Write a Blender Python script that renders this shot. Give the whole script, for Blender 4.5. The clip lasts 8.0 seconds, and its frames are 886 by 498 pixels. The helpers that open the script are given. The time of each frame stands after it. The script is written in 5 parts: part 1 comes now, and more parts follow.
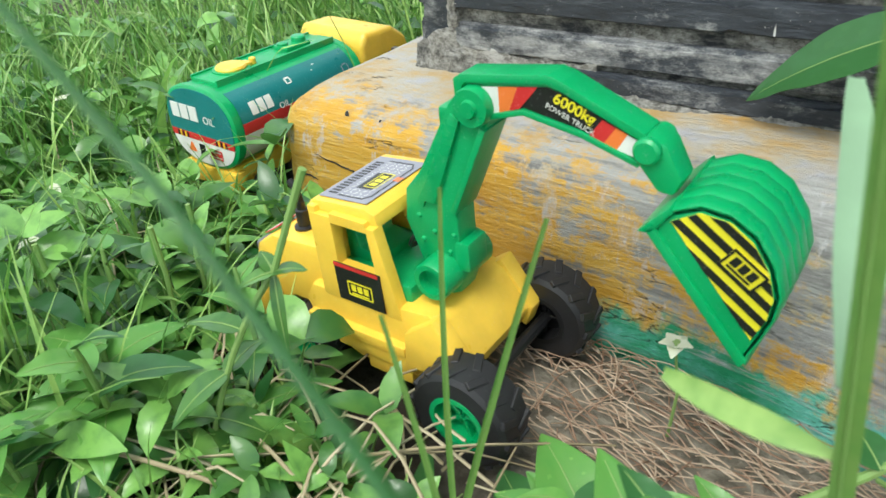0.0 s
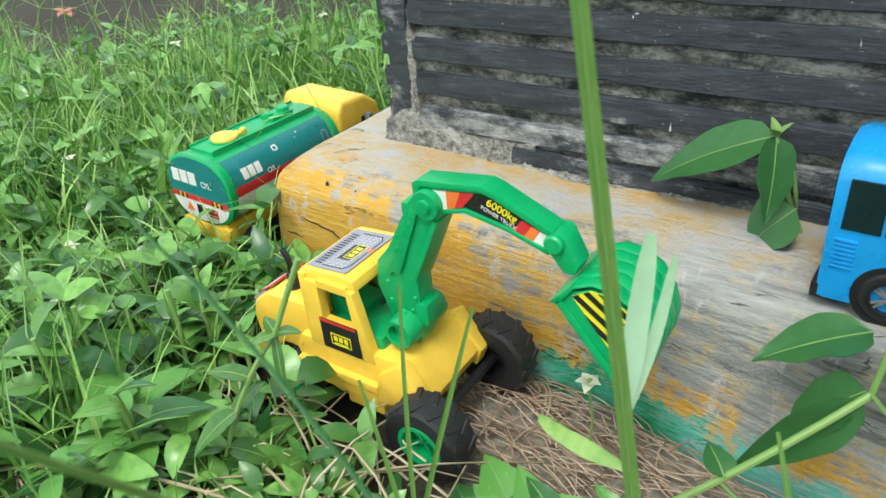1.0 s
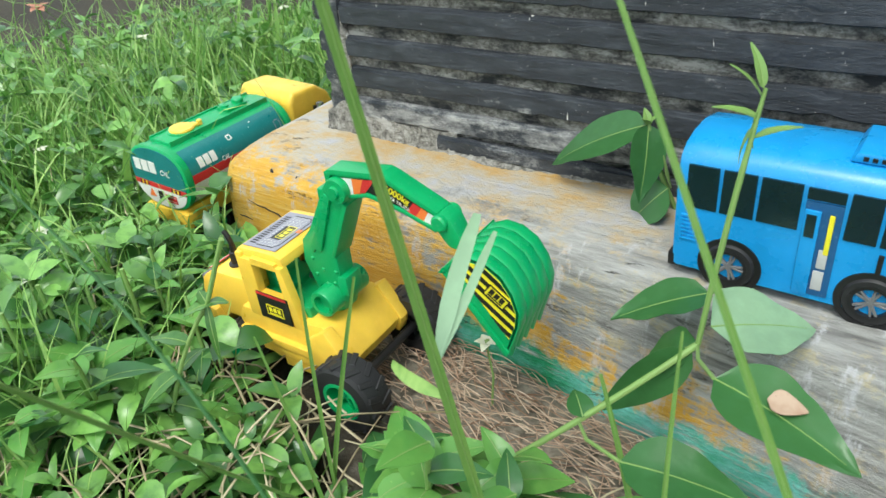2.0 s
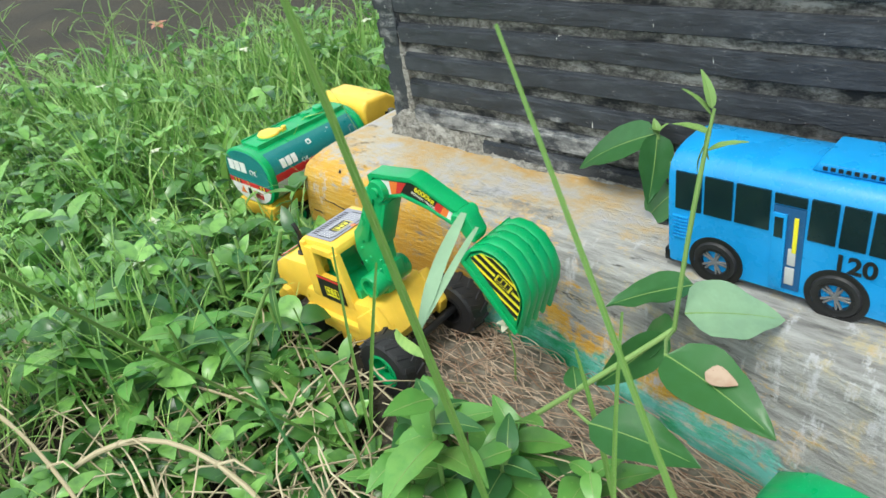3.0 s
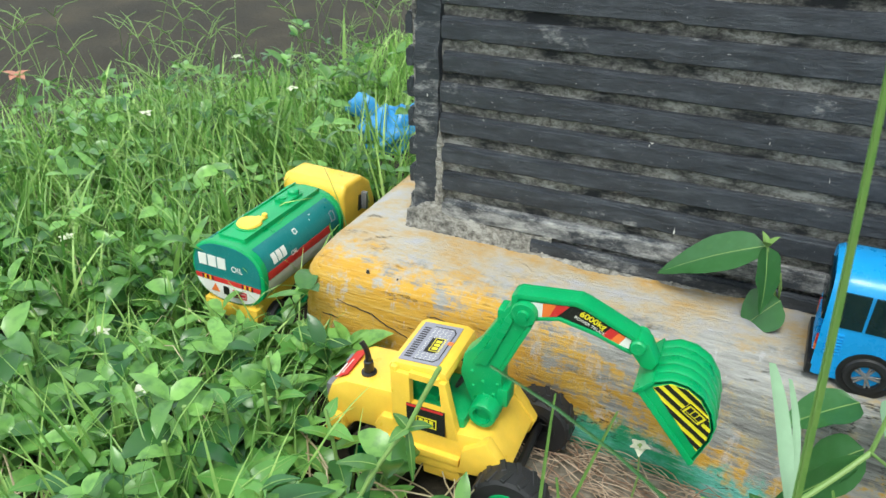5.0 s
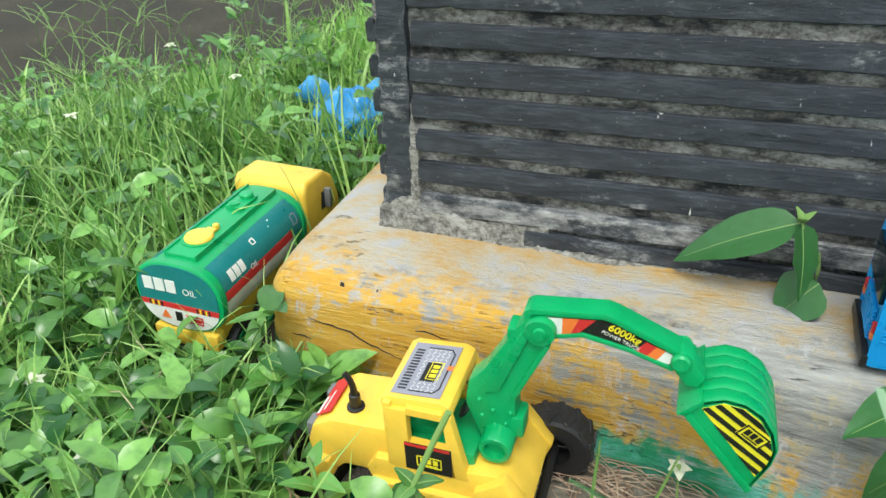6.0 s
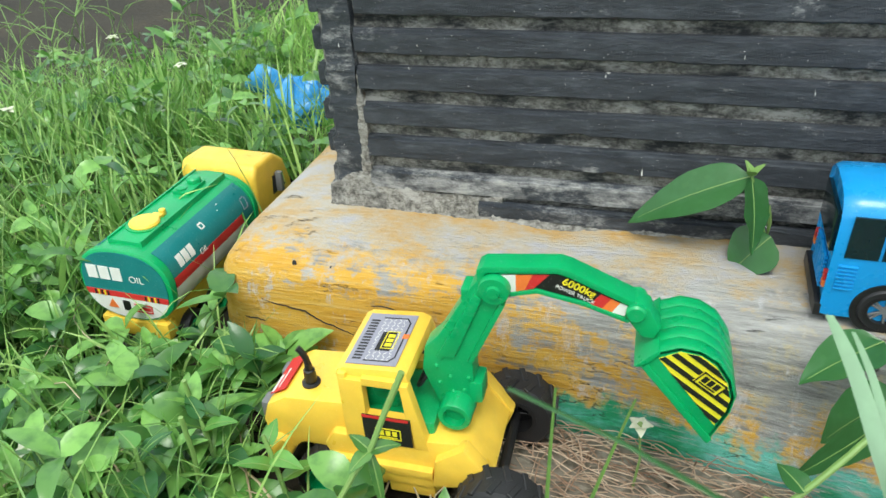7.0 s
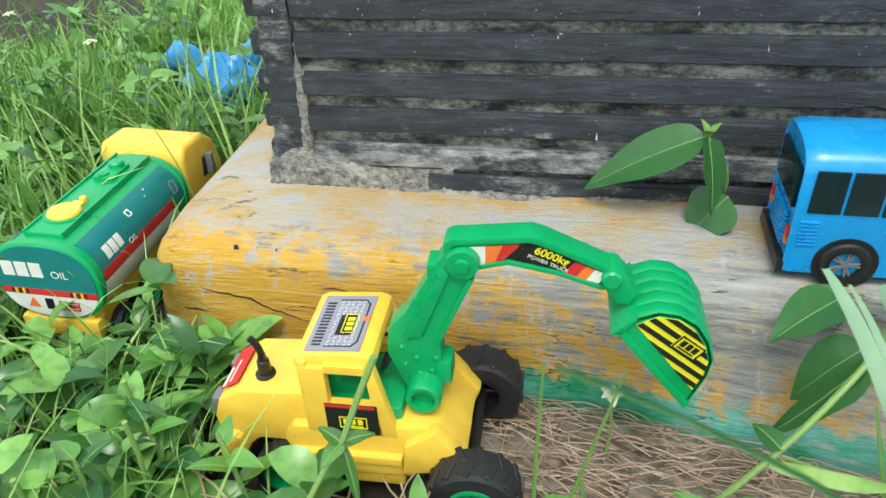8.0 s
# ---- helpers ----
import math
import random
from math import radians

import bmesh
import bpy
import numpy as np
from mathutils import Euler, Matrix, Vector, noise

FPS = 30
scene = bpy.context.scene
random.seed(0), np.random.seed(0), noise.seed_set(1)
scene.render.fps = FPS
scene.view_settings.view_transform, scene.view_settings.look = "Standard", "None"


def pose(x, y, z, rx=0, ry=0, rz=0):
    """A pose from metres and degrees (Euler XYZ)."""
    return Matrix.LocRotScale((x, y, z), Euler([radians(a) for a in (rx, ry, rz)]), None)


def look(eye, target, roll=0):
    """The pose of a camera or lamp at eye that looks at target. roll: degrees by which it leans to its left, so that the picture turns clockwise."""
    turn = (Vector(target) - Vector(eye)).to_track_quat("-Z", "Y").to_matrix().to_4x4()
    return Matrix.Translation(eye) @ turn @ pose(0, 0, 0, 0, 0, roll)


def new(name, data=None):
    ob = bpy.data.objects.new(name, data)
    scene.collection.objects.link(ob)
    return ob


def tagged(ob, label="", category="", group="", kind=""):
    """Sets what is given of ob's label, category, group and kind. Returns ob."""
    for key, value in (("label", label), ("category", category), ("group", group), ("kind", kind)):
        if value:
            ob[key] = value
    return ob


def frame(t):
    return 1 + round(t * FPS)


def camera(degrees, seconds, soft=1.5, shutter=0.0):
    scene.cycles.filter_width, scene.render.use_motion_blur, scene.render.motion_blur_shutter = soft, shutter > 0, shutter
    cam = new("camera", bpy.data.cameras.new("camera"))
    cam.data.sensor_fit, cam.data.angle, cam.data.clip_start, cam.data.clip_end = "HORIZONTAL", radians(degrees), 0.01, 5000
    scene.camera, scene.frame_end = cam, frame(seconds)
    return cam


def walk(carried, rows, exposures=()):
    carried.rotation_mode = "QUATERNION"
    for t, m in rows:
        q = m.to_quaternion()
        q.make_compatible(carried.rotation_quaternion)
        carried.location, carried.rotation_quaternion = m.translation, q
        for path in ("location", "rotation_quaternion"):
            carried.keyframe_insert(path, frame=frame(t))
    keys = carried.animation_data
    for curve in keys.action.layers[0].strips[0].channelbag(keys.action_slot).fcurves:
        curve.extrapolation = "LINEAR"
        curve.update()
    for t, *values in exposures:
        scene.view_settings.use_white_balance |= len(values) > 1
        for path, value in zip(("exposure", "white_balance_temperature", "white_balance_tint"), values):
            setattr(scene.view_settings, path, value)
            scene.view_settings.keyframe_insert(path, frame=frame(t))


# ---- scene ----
cam = camera(62.7, 8.0)
PATH = [
    (0, (0.277, -0.347, 0.242), (-0.828, 0.92, -0.841), -6.7),
    (0.5, (0.286, -0.365, 0.276), (-0.772, 0.96, -0.785), -6.7),
    (1, (0.319, -0.382, 0.302), (-0.743, 0.946, -0.751), -6.1),
    (1.5, (0.343, -0.388, 0.321), (-0.741, 0.923, -0.731), -7.1),
    (2, (0.384, -0.39, 0.325), (-0.655, 0.915, -0.778), -7.0),
    (2.2, (0.406, -0.38, 0.325), (-0.649, 0.902, -0.79), -7.4),
    (3.5, (0.462, -0.416, 0.366), (-0.869, 0.653, -0.676), -12.3),
    (4, (0.399, -0.424, 0.357), (-0.912, 0.692, -0.66), -10.9),
    (4.5, (0.297, -0.472, 0.378), (-0.744, 0.927, -0.601), -1.2),
    (4.7, (0.27, -0.478, 0.385), (-0.609, 1.022, -0.603), 0.6),
    (5.8, (0.184, -0.428, 0.37), (-0.442, 1.122, -0.726), -2.8),
    (6, (0.191, -0.416, 0.363), (-0.443, 1.141, -0.721), -3.2),
    (6.5, (0.199, -0.415, 0.36), (-0.428, 1.155, -0.709), -4.0),
    (7, (0.198, -0.417, 0.343), (-0.346, 1.17, -0.746), -3.9),
    (7.5, (0.194, -0.408, 0.328), (-0.223, 1.176, -0.821), -3.7),
    (8, (0.177, -0.406, 0.33), (-0.166, 1.198, -0.815), -2.9),
]
walk(cam, [(t, look(eye, target, roll)) for t, eye, target, roll in PATH])

cam.data.dof.use_dof = True
cam.data.dof.focus_distance = 0.46
cam.data.dof.aperture_fstop = 26.0

# ---- world and light: bright overcast shade ----
world = bpy.data.worlds.new("sky")
scene.world = world
world.use_nodes = True
wn = world.node_tree.nodes
sky = wn.new("ShaderNodeTexSky")
sky.sky_type = "NISHITA"
sky.sun_disc = False
sky.sun_elevation, sky.sun_rotation = radians(58), radians(200)
sky.air_density, sky.dust_density, sky.ozone_density = 1.0, 3.0, 1.0
soft_sky = wn.new("ShaderNodeMixRGB")
soft_sky.inputs["Fac"].default_value = 0.7
soft_sky.inputs["Color2"].default_value = (6.3, 7.1, 7.1, 1)
world.node_tree.links.new(sky.outputs[0], soft_sky.inputs["Color1"])
world.node_tree.links.new(soft_sky.outputs[0], wn["Background"].inputs["Color"])
wn["Background"].inputs["Strength"].default_value = 0.143
sun = new("sun", bpy.data.lights.new("sun", "SUN"))
sun.data.energy, sun.data.angle, sun.data.color = 1.5, radians(22), (0.95, 0.97, 0.88)
sun.matrix_world = look((0.3, -0.9, 2.0), (0.1, 0, 0))
scene.view_settings.exposure = 0.76


# ---- materials ----
def nodes_of(name, rough=0.5, metal=0.0):
    m = bpy.data.materials.new(name)
    m.use_nodes = True
    t = m.node_tree
    b = t.nodes["Principled BSDF"]
    b.inputs["Roughness"].default_value = rough
    b.inputs["Metallic"].default_value = metal
    return m, t, b


def noise_node(t, scale, detail=4, stretch=(1, 1, 1), rough=0.55, vary=False):
    c = t.nodes.new("ShaderNodeTexCoord")
    mp = t.nodes.new("ShaderNodeMapping")
    mp.inputs["Scale"].default_value = stretch
    n = t.nodes.new("ShaderNodeTexNoise")
    n.inputs["Scale"].default_value = scale
    n.inputs["Detail"].default_value = detail
    n.inputs["Roughness"].default_value = rough
    t.links.new(c.outputs["Object"], mp.inputs["Vector"])
    if vary:
        inf = t.nodes.new("ShaderNodeObjectInfo")
        sc = t.nodes.new("ShaderNodeMath")
        sc.operation = "MULTIPLY"
        sc.inputs[1].default_value = 37.0
        t.links.new(inf.outputs["Random"], sc.inputs[0])
        t.links.new(sc.outputs[0], mp.inputs["Location"])
    t.links.new(mp.outputs[0], n.inputs["Vector"])
    return n.outputs["Fac"]


def ramp(t, fac, stops):
    r = t.nodes.new("ShaderNodeValToRGB")
    els = r.color_ramp.elements
    while len(els) < len(stops):
        els.new(0.5)
    for e, (p, c) in zip(els, stops):
        e.position = p
        e.color = (*c, 1) if len(c) == 3 else c
    t.links.new(fac, r.inputs["Fac"])
    return r.outputs["Color"]


def mix(t, fac, a, b, mode="MIX"):
    n = t.nodes.new("ShaderNodeMixRGB")
    n.blend_type = mode
    for key, v in (("Fac", fac), ("Color1", a), ("Color2", b)):
        if isinstance(v, (int, float)):
            n.inputs[key].default_value = v
        elif isinstance(v, tuple):
            n.inputs[key].default_value = (*v, 1)
        else:
            t.links.new(v, n.inputs[key])
    return n.outputs["Color"]


def bump(t, b, height, strength=0.3, dist=0.001):
    n = t.nodes.new("ShaderNodeBump")
    n.inputs["Strength"].default_value = strength
    n.inputs["Distance"].default_value = dist
    t.links.new(height, n.inputs["Height"])
    t.links.new(n.outputs[0], b.inputs["Normal"])


def white(t, fac, lo, hi):
    return ramp(t, fac, [(lo, (0, 0, 0)), (hi, (1, 1, 1))])


def plastic(name, col, rough=0.38, glow=0.0, dusty=0.10):
    """Moulded toy plastic: faint mottling, dust and scuffs."""
    m, t, b = nodes_of(name, rough)
    n = noise_node(t, 60, 3)
    f = noise_node(t, 900, 2)
    dark = tuple(c * 0.86 for c in col)
    dust = tuple(c * 0.85 + dusty for c in col)
    c = mix(t, white(t, n, 0.35, 0.7), dark, col)
    c = mix(t, white(t, f, 0.62, 0.8), c, dust)
    t.links.new(c, b.inputs["Base Color"])
    r = ramp(t, n, [(0.3, (rough - 0.08,) * 3), (0.7, (rough + 0.1,) * 3)])
    t.links.new(r, b.inputs["Roughness"])
    b.inputs["Subsurface Weight"].default_value = glow
    b.inputs["Subsurface Radius"].default_value = (0.004, 0.003, 0.001)
    bump(t, b, f, 0.06, 0.0005)
    return m


def leafy(name, a, b_col, rough=0.42, thin=0.35):
    """Leaf or blade: island-by-island tint, mottling and light through the blade."""
    m, t, b = nodes_of(name, rough)
    g = t.nodes.new("ShaderNodeNewGeometry")
    isl = g.outputs["Random Per Island"]
    n = noise_node(t, 130, 3)
    c = mix(t, isl, a, b_col)
    c = mix(t, white(t, n, 0.45, 0.9), c, tuple(min(1, v * 1.25 + 0.01) for v in a))
    t.links.new(c, b.inputs["Base Color"])
    tr = t.nodes.new("ShaderNodeBsdfTranslucent")
    t.links.new(mix(t, 0.5, c, (0.16, 0.5, 0.08)), tr.inputs["Color"])
    ms = t.nodes.new("ShaderNodeMixShader")
    ms.inputs["Fac"].default_value = thin
    t.links.new(b.outputs[0], ms.inputs[1])
    t.links.new(tr.outputs[0], ms.inputs[2])
    t.links.new(ms.outputs[0], t.nodes["Material Output"].inputs["Surface"])
    bump(t, b, noise_node(t, 500, 2), 0.15, 0.0006)
    return m


YELLOW = plastic("yellow_plastic", (0.93, 0.60, 0.07), 0.35, 0.15)
GREEN = plastic("green_plastic", (0.0, 0.36, 0.115), 0.33, 0.1)
BLUE = plastic("blue_plastic", (0.008, 0.30, 0.70), 0.28)
BLACKP = plastic("black_plastic", (0.012, 0.012, 0.013), 0.42, 0.0, 0.01)
RUBBER = plastic("tyre_rubber", (0.018, 0.018, 0.020), 0.5, 0.0, 0.03)
CHROME = plastic("silver_plastic", (0.17, 0.175, 0.18), 0.34)
TINT = plastic("tinted_window", (0.005, 0.018, 0.024), 0.12, 0.0, 0.004)
WHITEP = plastic("white_sticker", (0.78, 0.78, 0.74), 0.35)
TEAL = plastic("teal_sticker", (0.008, 0.19, 0.19), 0.35)
REDP = plastic("red_sticker", (0.62, 0.03, 0.03), 0.35)
ORANGEP = plastic("orange_sticker", (0.85, 0.2, 0.04), 0.35)
BLACKS = plastic("black_sticker", (0.012, 0.012, 0.012), 0.35)
LEMON = plastic("lemon_sticker", (0.85, 0.75, 0.03), 0.35)
GREYS = plastic("silver_grey_sticker", (0.30, 0.30, 0.36), 0.35)
SEAT = plastic("grey_seat_plastic", (0.5, 0.5, 0.5), 0.5)
BAG = plastic("blue_film", (0.05, 0.33, 0.72), 0.25)

GRASS = leafy("grass_blade", (0.07, 0.21, 0.034), (0.46, 0.68, 0.20), 0.36, 0.30)
WEED = leafy("weed_leaf", (0.012, 0.080, 0.018), (0.23, 0.48, 0.105), 0.28, 0.18)
VINE = leafy("vine_leaf", (0.035, 0.14, 0.04), (0.06, 0.19, 0.05), 0.35, 0.25)
STEM = leafy("green_stem", (0.17, 0.32, 0.08), (0.25, 0.38, 0.12), 0.5, 0.1)
STRAW = leafy("dry_straw", (0.34, 0.27, 0.16), (0.64, 0.56, 0.38), 0.7, 0.1)
NEEDLE = leafy("dry_needles", (0.27, 0.15, 0.095), (0.66, 0.53, 0.40), 0.7, 0.05)
LAWN = leafy("lawn_blade", (0.17, 0.40, 0.06), (0.55, 0.78, 0.24), 0.38, 0.34)
PETAL = leafy("cream_petal", (0.8, 0.8, 0.62), (0.82, 0.82, 0.7), 0.5, 0.3)
PINK = leafy("pink_petal", (0.6, 0.25, 0.18), (0.65, 0.32, 0.22), 0.5, 0.3)


def earth():
    m, t, b = nodes_of("soil", 0.95)
    n = noise_node(t, 6, 6)
    f = noise_node(t, 120, 5)
    c = ramp(t, n, [(0.3, (0.014, 0.011, 0.006)), (0.55, (0.032, 0.025, 0.014)), (0.75, (0.060, 0.046, 0.026))])
    c = mix(t, white(t, f, 0.45, 0.7), c, (0.016, 0.014, 0.009))
    tc = t.nodes.new("ShaderNodeTexCoord")
    sx = t.nodes.new("ShaderNodeSeparateXYZ")
    t.links.new(tc.outputs["Object"], sx.inputs[0])
    strip = t.nodes.new("ShaderNodeMath")
    strip.operation = "MULTIPLY_ADD"
    strip.inputs[1].default_value = 0.9
    t.links.new(sx.outputs["Y"], strip.inputs[0])
    t.links.new(sx.outputs["X"], strip.inputs[2])
    wob = t.nodes.new("ShaderNodeMath")
    wob.operation = "MULTIPLY_ADD"
    wob.inputs[1].default_value = 0.12
    t.links.new(noise_node(t, 30, 5), wob.inputs[0])
    t.links.new(strip.outputs[0], wob.inputs[2])
    sand = ramp(t, f, [(0.35, (0.11, 0.095, 0.072)), (0.65, (0.29, 0.26, 0.21))])
    amount = white(t, wob.outputs[0], -0.02, 0.06)
    for axis, op, lim in (("X", "LESS_THAN", 0.75), ("Y", "LESS_THAN", 0.1), ("Y", "GREATER_THAN", -0.42)):
        edge = t.nodes.new("ShaderNodeMath")
        edge.operation = op
        edge.inputs[1].default_value = lim
        t.links.new(sx.outputs[axis], edge.inputs[0])
        amount = mix(t, 1.0, amount, edge.outputs[0], "MULTIPLY")
    c = mix(t, amount, c, sand)
    t.links.new(c, b.inputs["Base Color"])
    bump(t, b, f, 0.6, 0.006)
    return m


def painted_plinth():
    """Old layers of paint on rough cement: ochre above bare grey, a green band at the foot, long brush-grain cracks."""
    m, t, b = nodes_of("flaking_paint", 0.62)
    c = t.nodes.new("ShaderNodeTexCoord")
    sep = t.nodes.new("ShaderNodeSeparateXYZ")
    t.links.new(c.outputs["Object"], sep.inputs[0])

    def calc(op, a, b_):
        k = t.nodes.new("ShaderNodeMath")
        k.operation = op
        for i, v in enumerate((a, b_)):
            if isinstance(v, (int, float)):
                k.inputs[i].default_value = v
            else:
                t.links.new(v, k.inputs[i])
        return k.outputs[0]

    def about(n, gain):
        return calc("MULTIPLY", calc("SUBTRACT", n, 0.5), gain)

    grain = noise_node(t, 42, 8, (0.35, 1.2, 2.0), 0.7)
    fine = noise_node(t, 260, 7, (0.4, 1, 1.5), 0.75)
    patch = noise_node(t, 24, 7, (0.8, 1, 1.2), 0.68)
    blot = noise_node(t, 70, 8, (0.9, 1, 1), 0.72)
    drip = noise_node(t, 40, 8, (1.7, 1, 0.6), 0.74)
    streak = noise_node(t, 120, 8, (0.09, 1, 2.0), 0.74)
    brush = noise_node(t, 420, 4, (0.05, 1, 1.6), 0.7)
    wear = calc("ADD", about(streak, 0.9), about(fine, 0.8))
    bare = ramp(t, streak, [(0.30, (0.12, 0.118, 0.112)), (0.44, (0.27, 0.268, 0.255)), (0.56, (0.40, 0.40, 0.385)), (0.72, (0.56, 0.56, 0.55))])
    bare = mix(t, white(t, calc("ADD", blot, calc("MULTIPLY", wear, 0.25)), 0.52, 0.68), bare, (0.50, 0.42, 0.23))
    bare = mix(t, white(t, drip, 0.56, 0.68), bare, (0.60, 0.61, 0.63))
    ochre = ramp(t, grain, [(0.25, (0.36, 0.17, 0.012)), (0.45, (0.60, 0.32, 0.025)), (0.6, (0.66, 0.38, 0.045)), (0.75, (0.70, 0.46, 0.12))])
    ochre = mix(t, white(t, brush, 0.50, 0.72), ochre, (0.72, 0.50, 0.16))
    # ochre keeps best at the free end and the upper front
    keep = calc("ADD", calc("MULTIPLY", sep.outputs["X"], -1.7), about(patch, 1.5))
    keep = calc("ADD", keep, about(drip, 0.9))
    keep = calc("ADD", keep, about(blot, 0.8))
    keep = calc("ADD", keep, calc("MULTIPLY", wear, 0.9))
    keep = calc("ADD", keep, calc("MULTIPLY", calc("SUBTRACT", 0.045, sep.outputs["Z"]), 4.5))
    keep = calc("ADD", keep, 0.46)
    col = mix(t, white(t, keep, -0.12, 0.22), bare, ochre)
    # thin lavender-grey undercoat where the ochre has worn through
    chip = calc("ADD", calc("ADD", calc("MULTIPLY", drip, 0.65), calc("MULTIPLY", blot, 0.35)), calc("MULTIPLY", wear, 0.16))
    col = mix(t, white(t, chip, 0.55, 0.64), col, (0.50, 0.50, 0.53))
    # worn flat top: tan, pale grey and ochre remains
    topw = calc("ADD", calc("MULTIPLY", calc("ADD", sep.outputs["Y"], 0.072), 22), about(blot, 4.0))
    tan = ramp(t, calc("ADD", patch, calc("MULTIPLY", wear, 0.18)), [(0.36, (0.42, 0.42, 0.45)), (0.45, (0.45, 0.40, 0.31)), (0.54, (0.48, 0.34, 0.17)), (0.64, (0.52, 0.30, 0.07))])
    tan = mix(t, white(t, fine, 0.5, 0.75), tan, (0.50, 0.46, 0.40))
    col = mix(t, white(t, topw, -0.2, 0.6), col, tan)
    # green foot band, higher at the free end
    zz = calc("ADD", sep.outputs["Z"], about(patch, 0.06))
    zz = calc("ADD", zz, about(blot, 0.03))
    zz = calc("ADD", zz, calc("MULTIPLY", calc("MINIMUM", calc("ADD", sep.outputs["X"], 0.02), 0.0), 0.22))
    teal = mix(t, white(t, calc("ADD", patch, calc("MULTIPLY", sep.outputs["X"], 0.5)), 0.50, 0.68), (0.006, 0.30, 0.12), (0.14, 0.50, 0.42))
    teal = mix(t, white(t, calc("ADD", streak, calc("MULTIPLY", sep.outputs["X"], 0.12)), 0.56, 0.66), teal, bare)
    col = mix(t, white(t, zz, 0.017, 0.021), teal, col)
    # long hairline cracks, and pits
    def hairline(scale, stretch, width, where, lo):
        n = noise_node(t, scale, 6, stretch, 0.6)
        d = calc("ABSOLUTE", calc("SUBTRACT", n, 0.5), 0.0)
        ln = ramp(t, d, [(0.0, (0.10, 0.09, 0.08)), (width, (1, 1, 1))])
        return mix(t, white(t, noise_node(t, where, 4), lo, lo + 0.05), (1, 1, 1), ln)
    crack = mix(t, 1.0, hairline(15, (0.25, 1.2, 1.5), 0.0030, 15, 0.54), hairline(40, (0.22, 1.3, 1.3), 0.006, 21, 0.58), "MULTIPLY")
    pits = ramp(t, fine, [(0.25, (0.16, 0.15, 0.13)), (0.34, (1, 1, 1))])
    col = mix(t, 0.85, col, crack, "MULTIPLY")
    col = mix(t, 0.8, col, pits, "MULTIPLY")
    t.links.new(col, b.inputs["Base Color"])
    h = mix(t, 0.5, mix(t, 0.45, mix(t, 0.5, grain, patch), streak), mix(t, 0.22, fine, brush))
    h = mix(t, 0.6, h, crack, "MULTIPLY")
    bump(t, b, h, 1.0, 0.005)
    return m


def slate(name, limey):
    """Black-painted ribs with chalky lime bloom, scuffs and scratches."""
    m, t, b = nodes_of(name, 0.45)
    g = noise_node(t, 34, 9, (0.6, 1, 1.2), 0.78, True)
    f = noise_node(t, 340, 6, (0.3, 1, 1), 0.75, True)
    mid = noise_node(t, 120, 8, (0.35, 1, 1.3), 0.78, True)
    s = noise_node(t, 760, 3, (0.6, 1, 1), 0.6, True)
    scr = noise_node(t, 190, 2, (0.9, 1, 0.25), 0.5, True)
    base = ramp(t, mid, [(0.30, (0.007, 0.010, 0.014)), (0.5, (0.024, 0.030, 0.040)), (0.64, (0.058, 0.067, 0.080)), (0.78, (0.15, 0.16, 0.175))])
    lime = ramp(t, mid, [(0.33, (0.06, 0.064, 0.07)), (0.48, (0.24, 0.245, 0.25)), (0.66, (0.52, 0.52, 0.50))])
    col = mix(t, white(t, g, limey, limey + 0.12), base, lime)
    col = mix(t, white(t, f, 0.64, 0.72), col, (0.26, 0.26, 0.255))
    col = mix(t, white(t, s, 0.70, 0.74), col, (0.5, 0.5, 0.48))
    col = mix(t, white(t, scr, 0.755, 0.77), col, (0.58, 0.58, 0.55))
    t.links.new(col, b.inputs["Base Color"])
    t.links.new(ramp(t, mid, [(0.35, (0.30,) * 3), (0.65, (0.68,) * 3)]), b.inputs["Roughness"])
    bump(t, b, mix(t, 0.5, mid, f), 0.8, 0.003)
    return m


def mortar(name, pale):
    """Crumbly sand mortar, stained black in patches; pale sets how much stays clean."""
    m, t, b = nodes_of(name, 0.95)
    g = noise_node(t, 30, 7, (0.6, 1, 1.6), 0.72)
    f = noise_node(t, 230, 7, (0.8, 1, 1), 0.80)
    w = noise_node(t, 80, 7, (0.5, 1, 1.5), 0.78)
    col = ramp(t, f, [(0.34, (0.05, 0.047, 0.042)), (0.46, (0.24, 0.23, 0.205)), (0.58, (0.46, 0.445, 0.405)), (0.7, (0.60, 0.59, 0.56))])
    col = mix(t, white(t, w, 0.53, 0.60), col, (0.56, 0.55, 0.52))
    col = mix(t, white(t, g, pale - 0.03, pale + 0.14), col, (0.028, 0.031, 0.035))
    t.links.new(col, b.inputs["Base Color"])
    bump(t, b, mix(t, 0.4, f, w), 1.0, 0.006)
    return m


SOIL, PAINT = earth(), painted_plinth()
MORTAR, MORTAR_PALE = mortar("stained_mortar", 0.46), mortar("pale_mortar", 0.54)
SLATE, SLATE_LIMED = slate("black_rib", 0.60), slate("limed_rib", 0.40)
SLATE_WORN = slate("worn_strip", 0.53)


# ---- mesh helpers ----
def part(name, bm, material, parent=None, label="", smooth=True):
    me = bpy.data.meshes.new(name)
    bm.to_mesh(me)
    bm.free()
    me.materials.append(material)
    if smooth:
        me.shade_smooth()
        me.set_sharp_from_angle(angle=radians(35))
    ob = new(name, me)
    if parent:
        ob.parent = parent
    if label:
        ob["label"] = label
    return ob


def thing(name, at, rz=0.0, ry=0.0, rx=0.0):
    e = new(name)
    e.empty_display_size = 0.02
    e.matrix_world = pose(*at, rx, ry, rz)
    return e


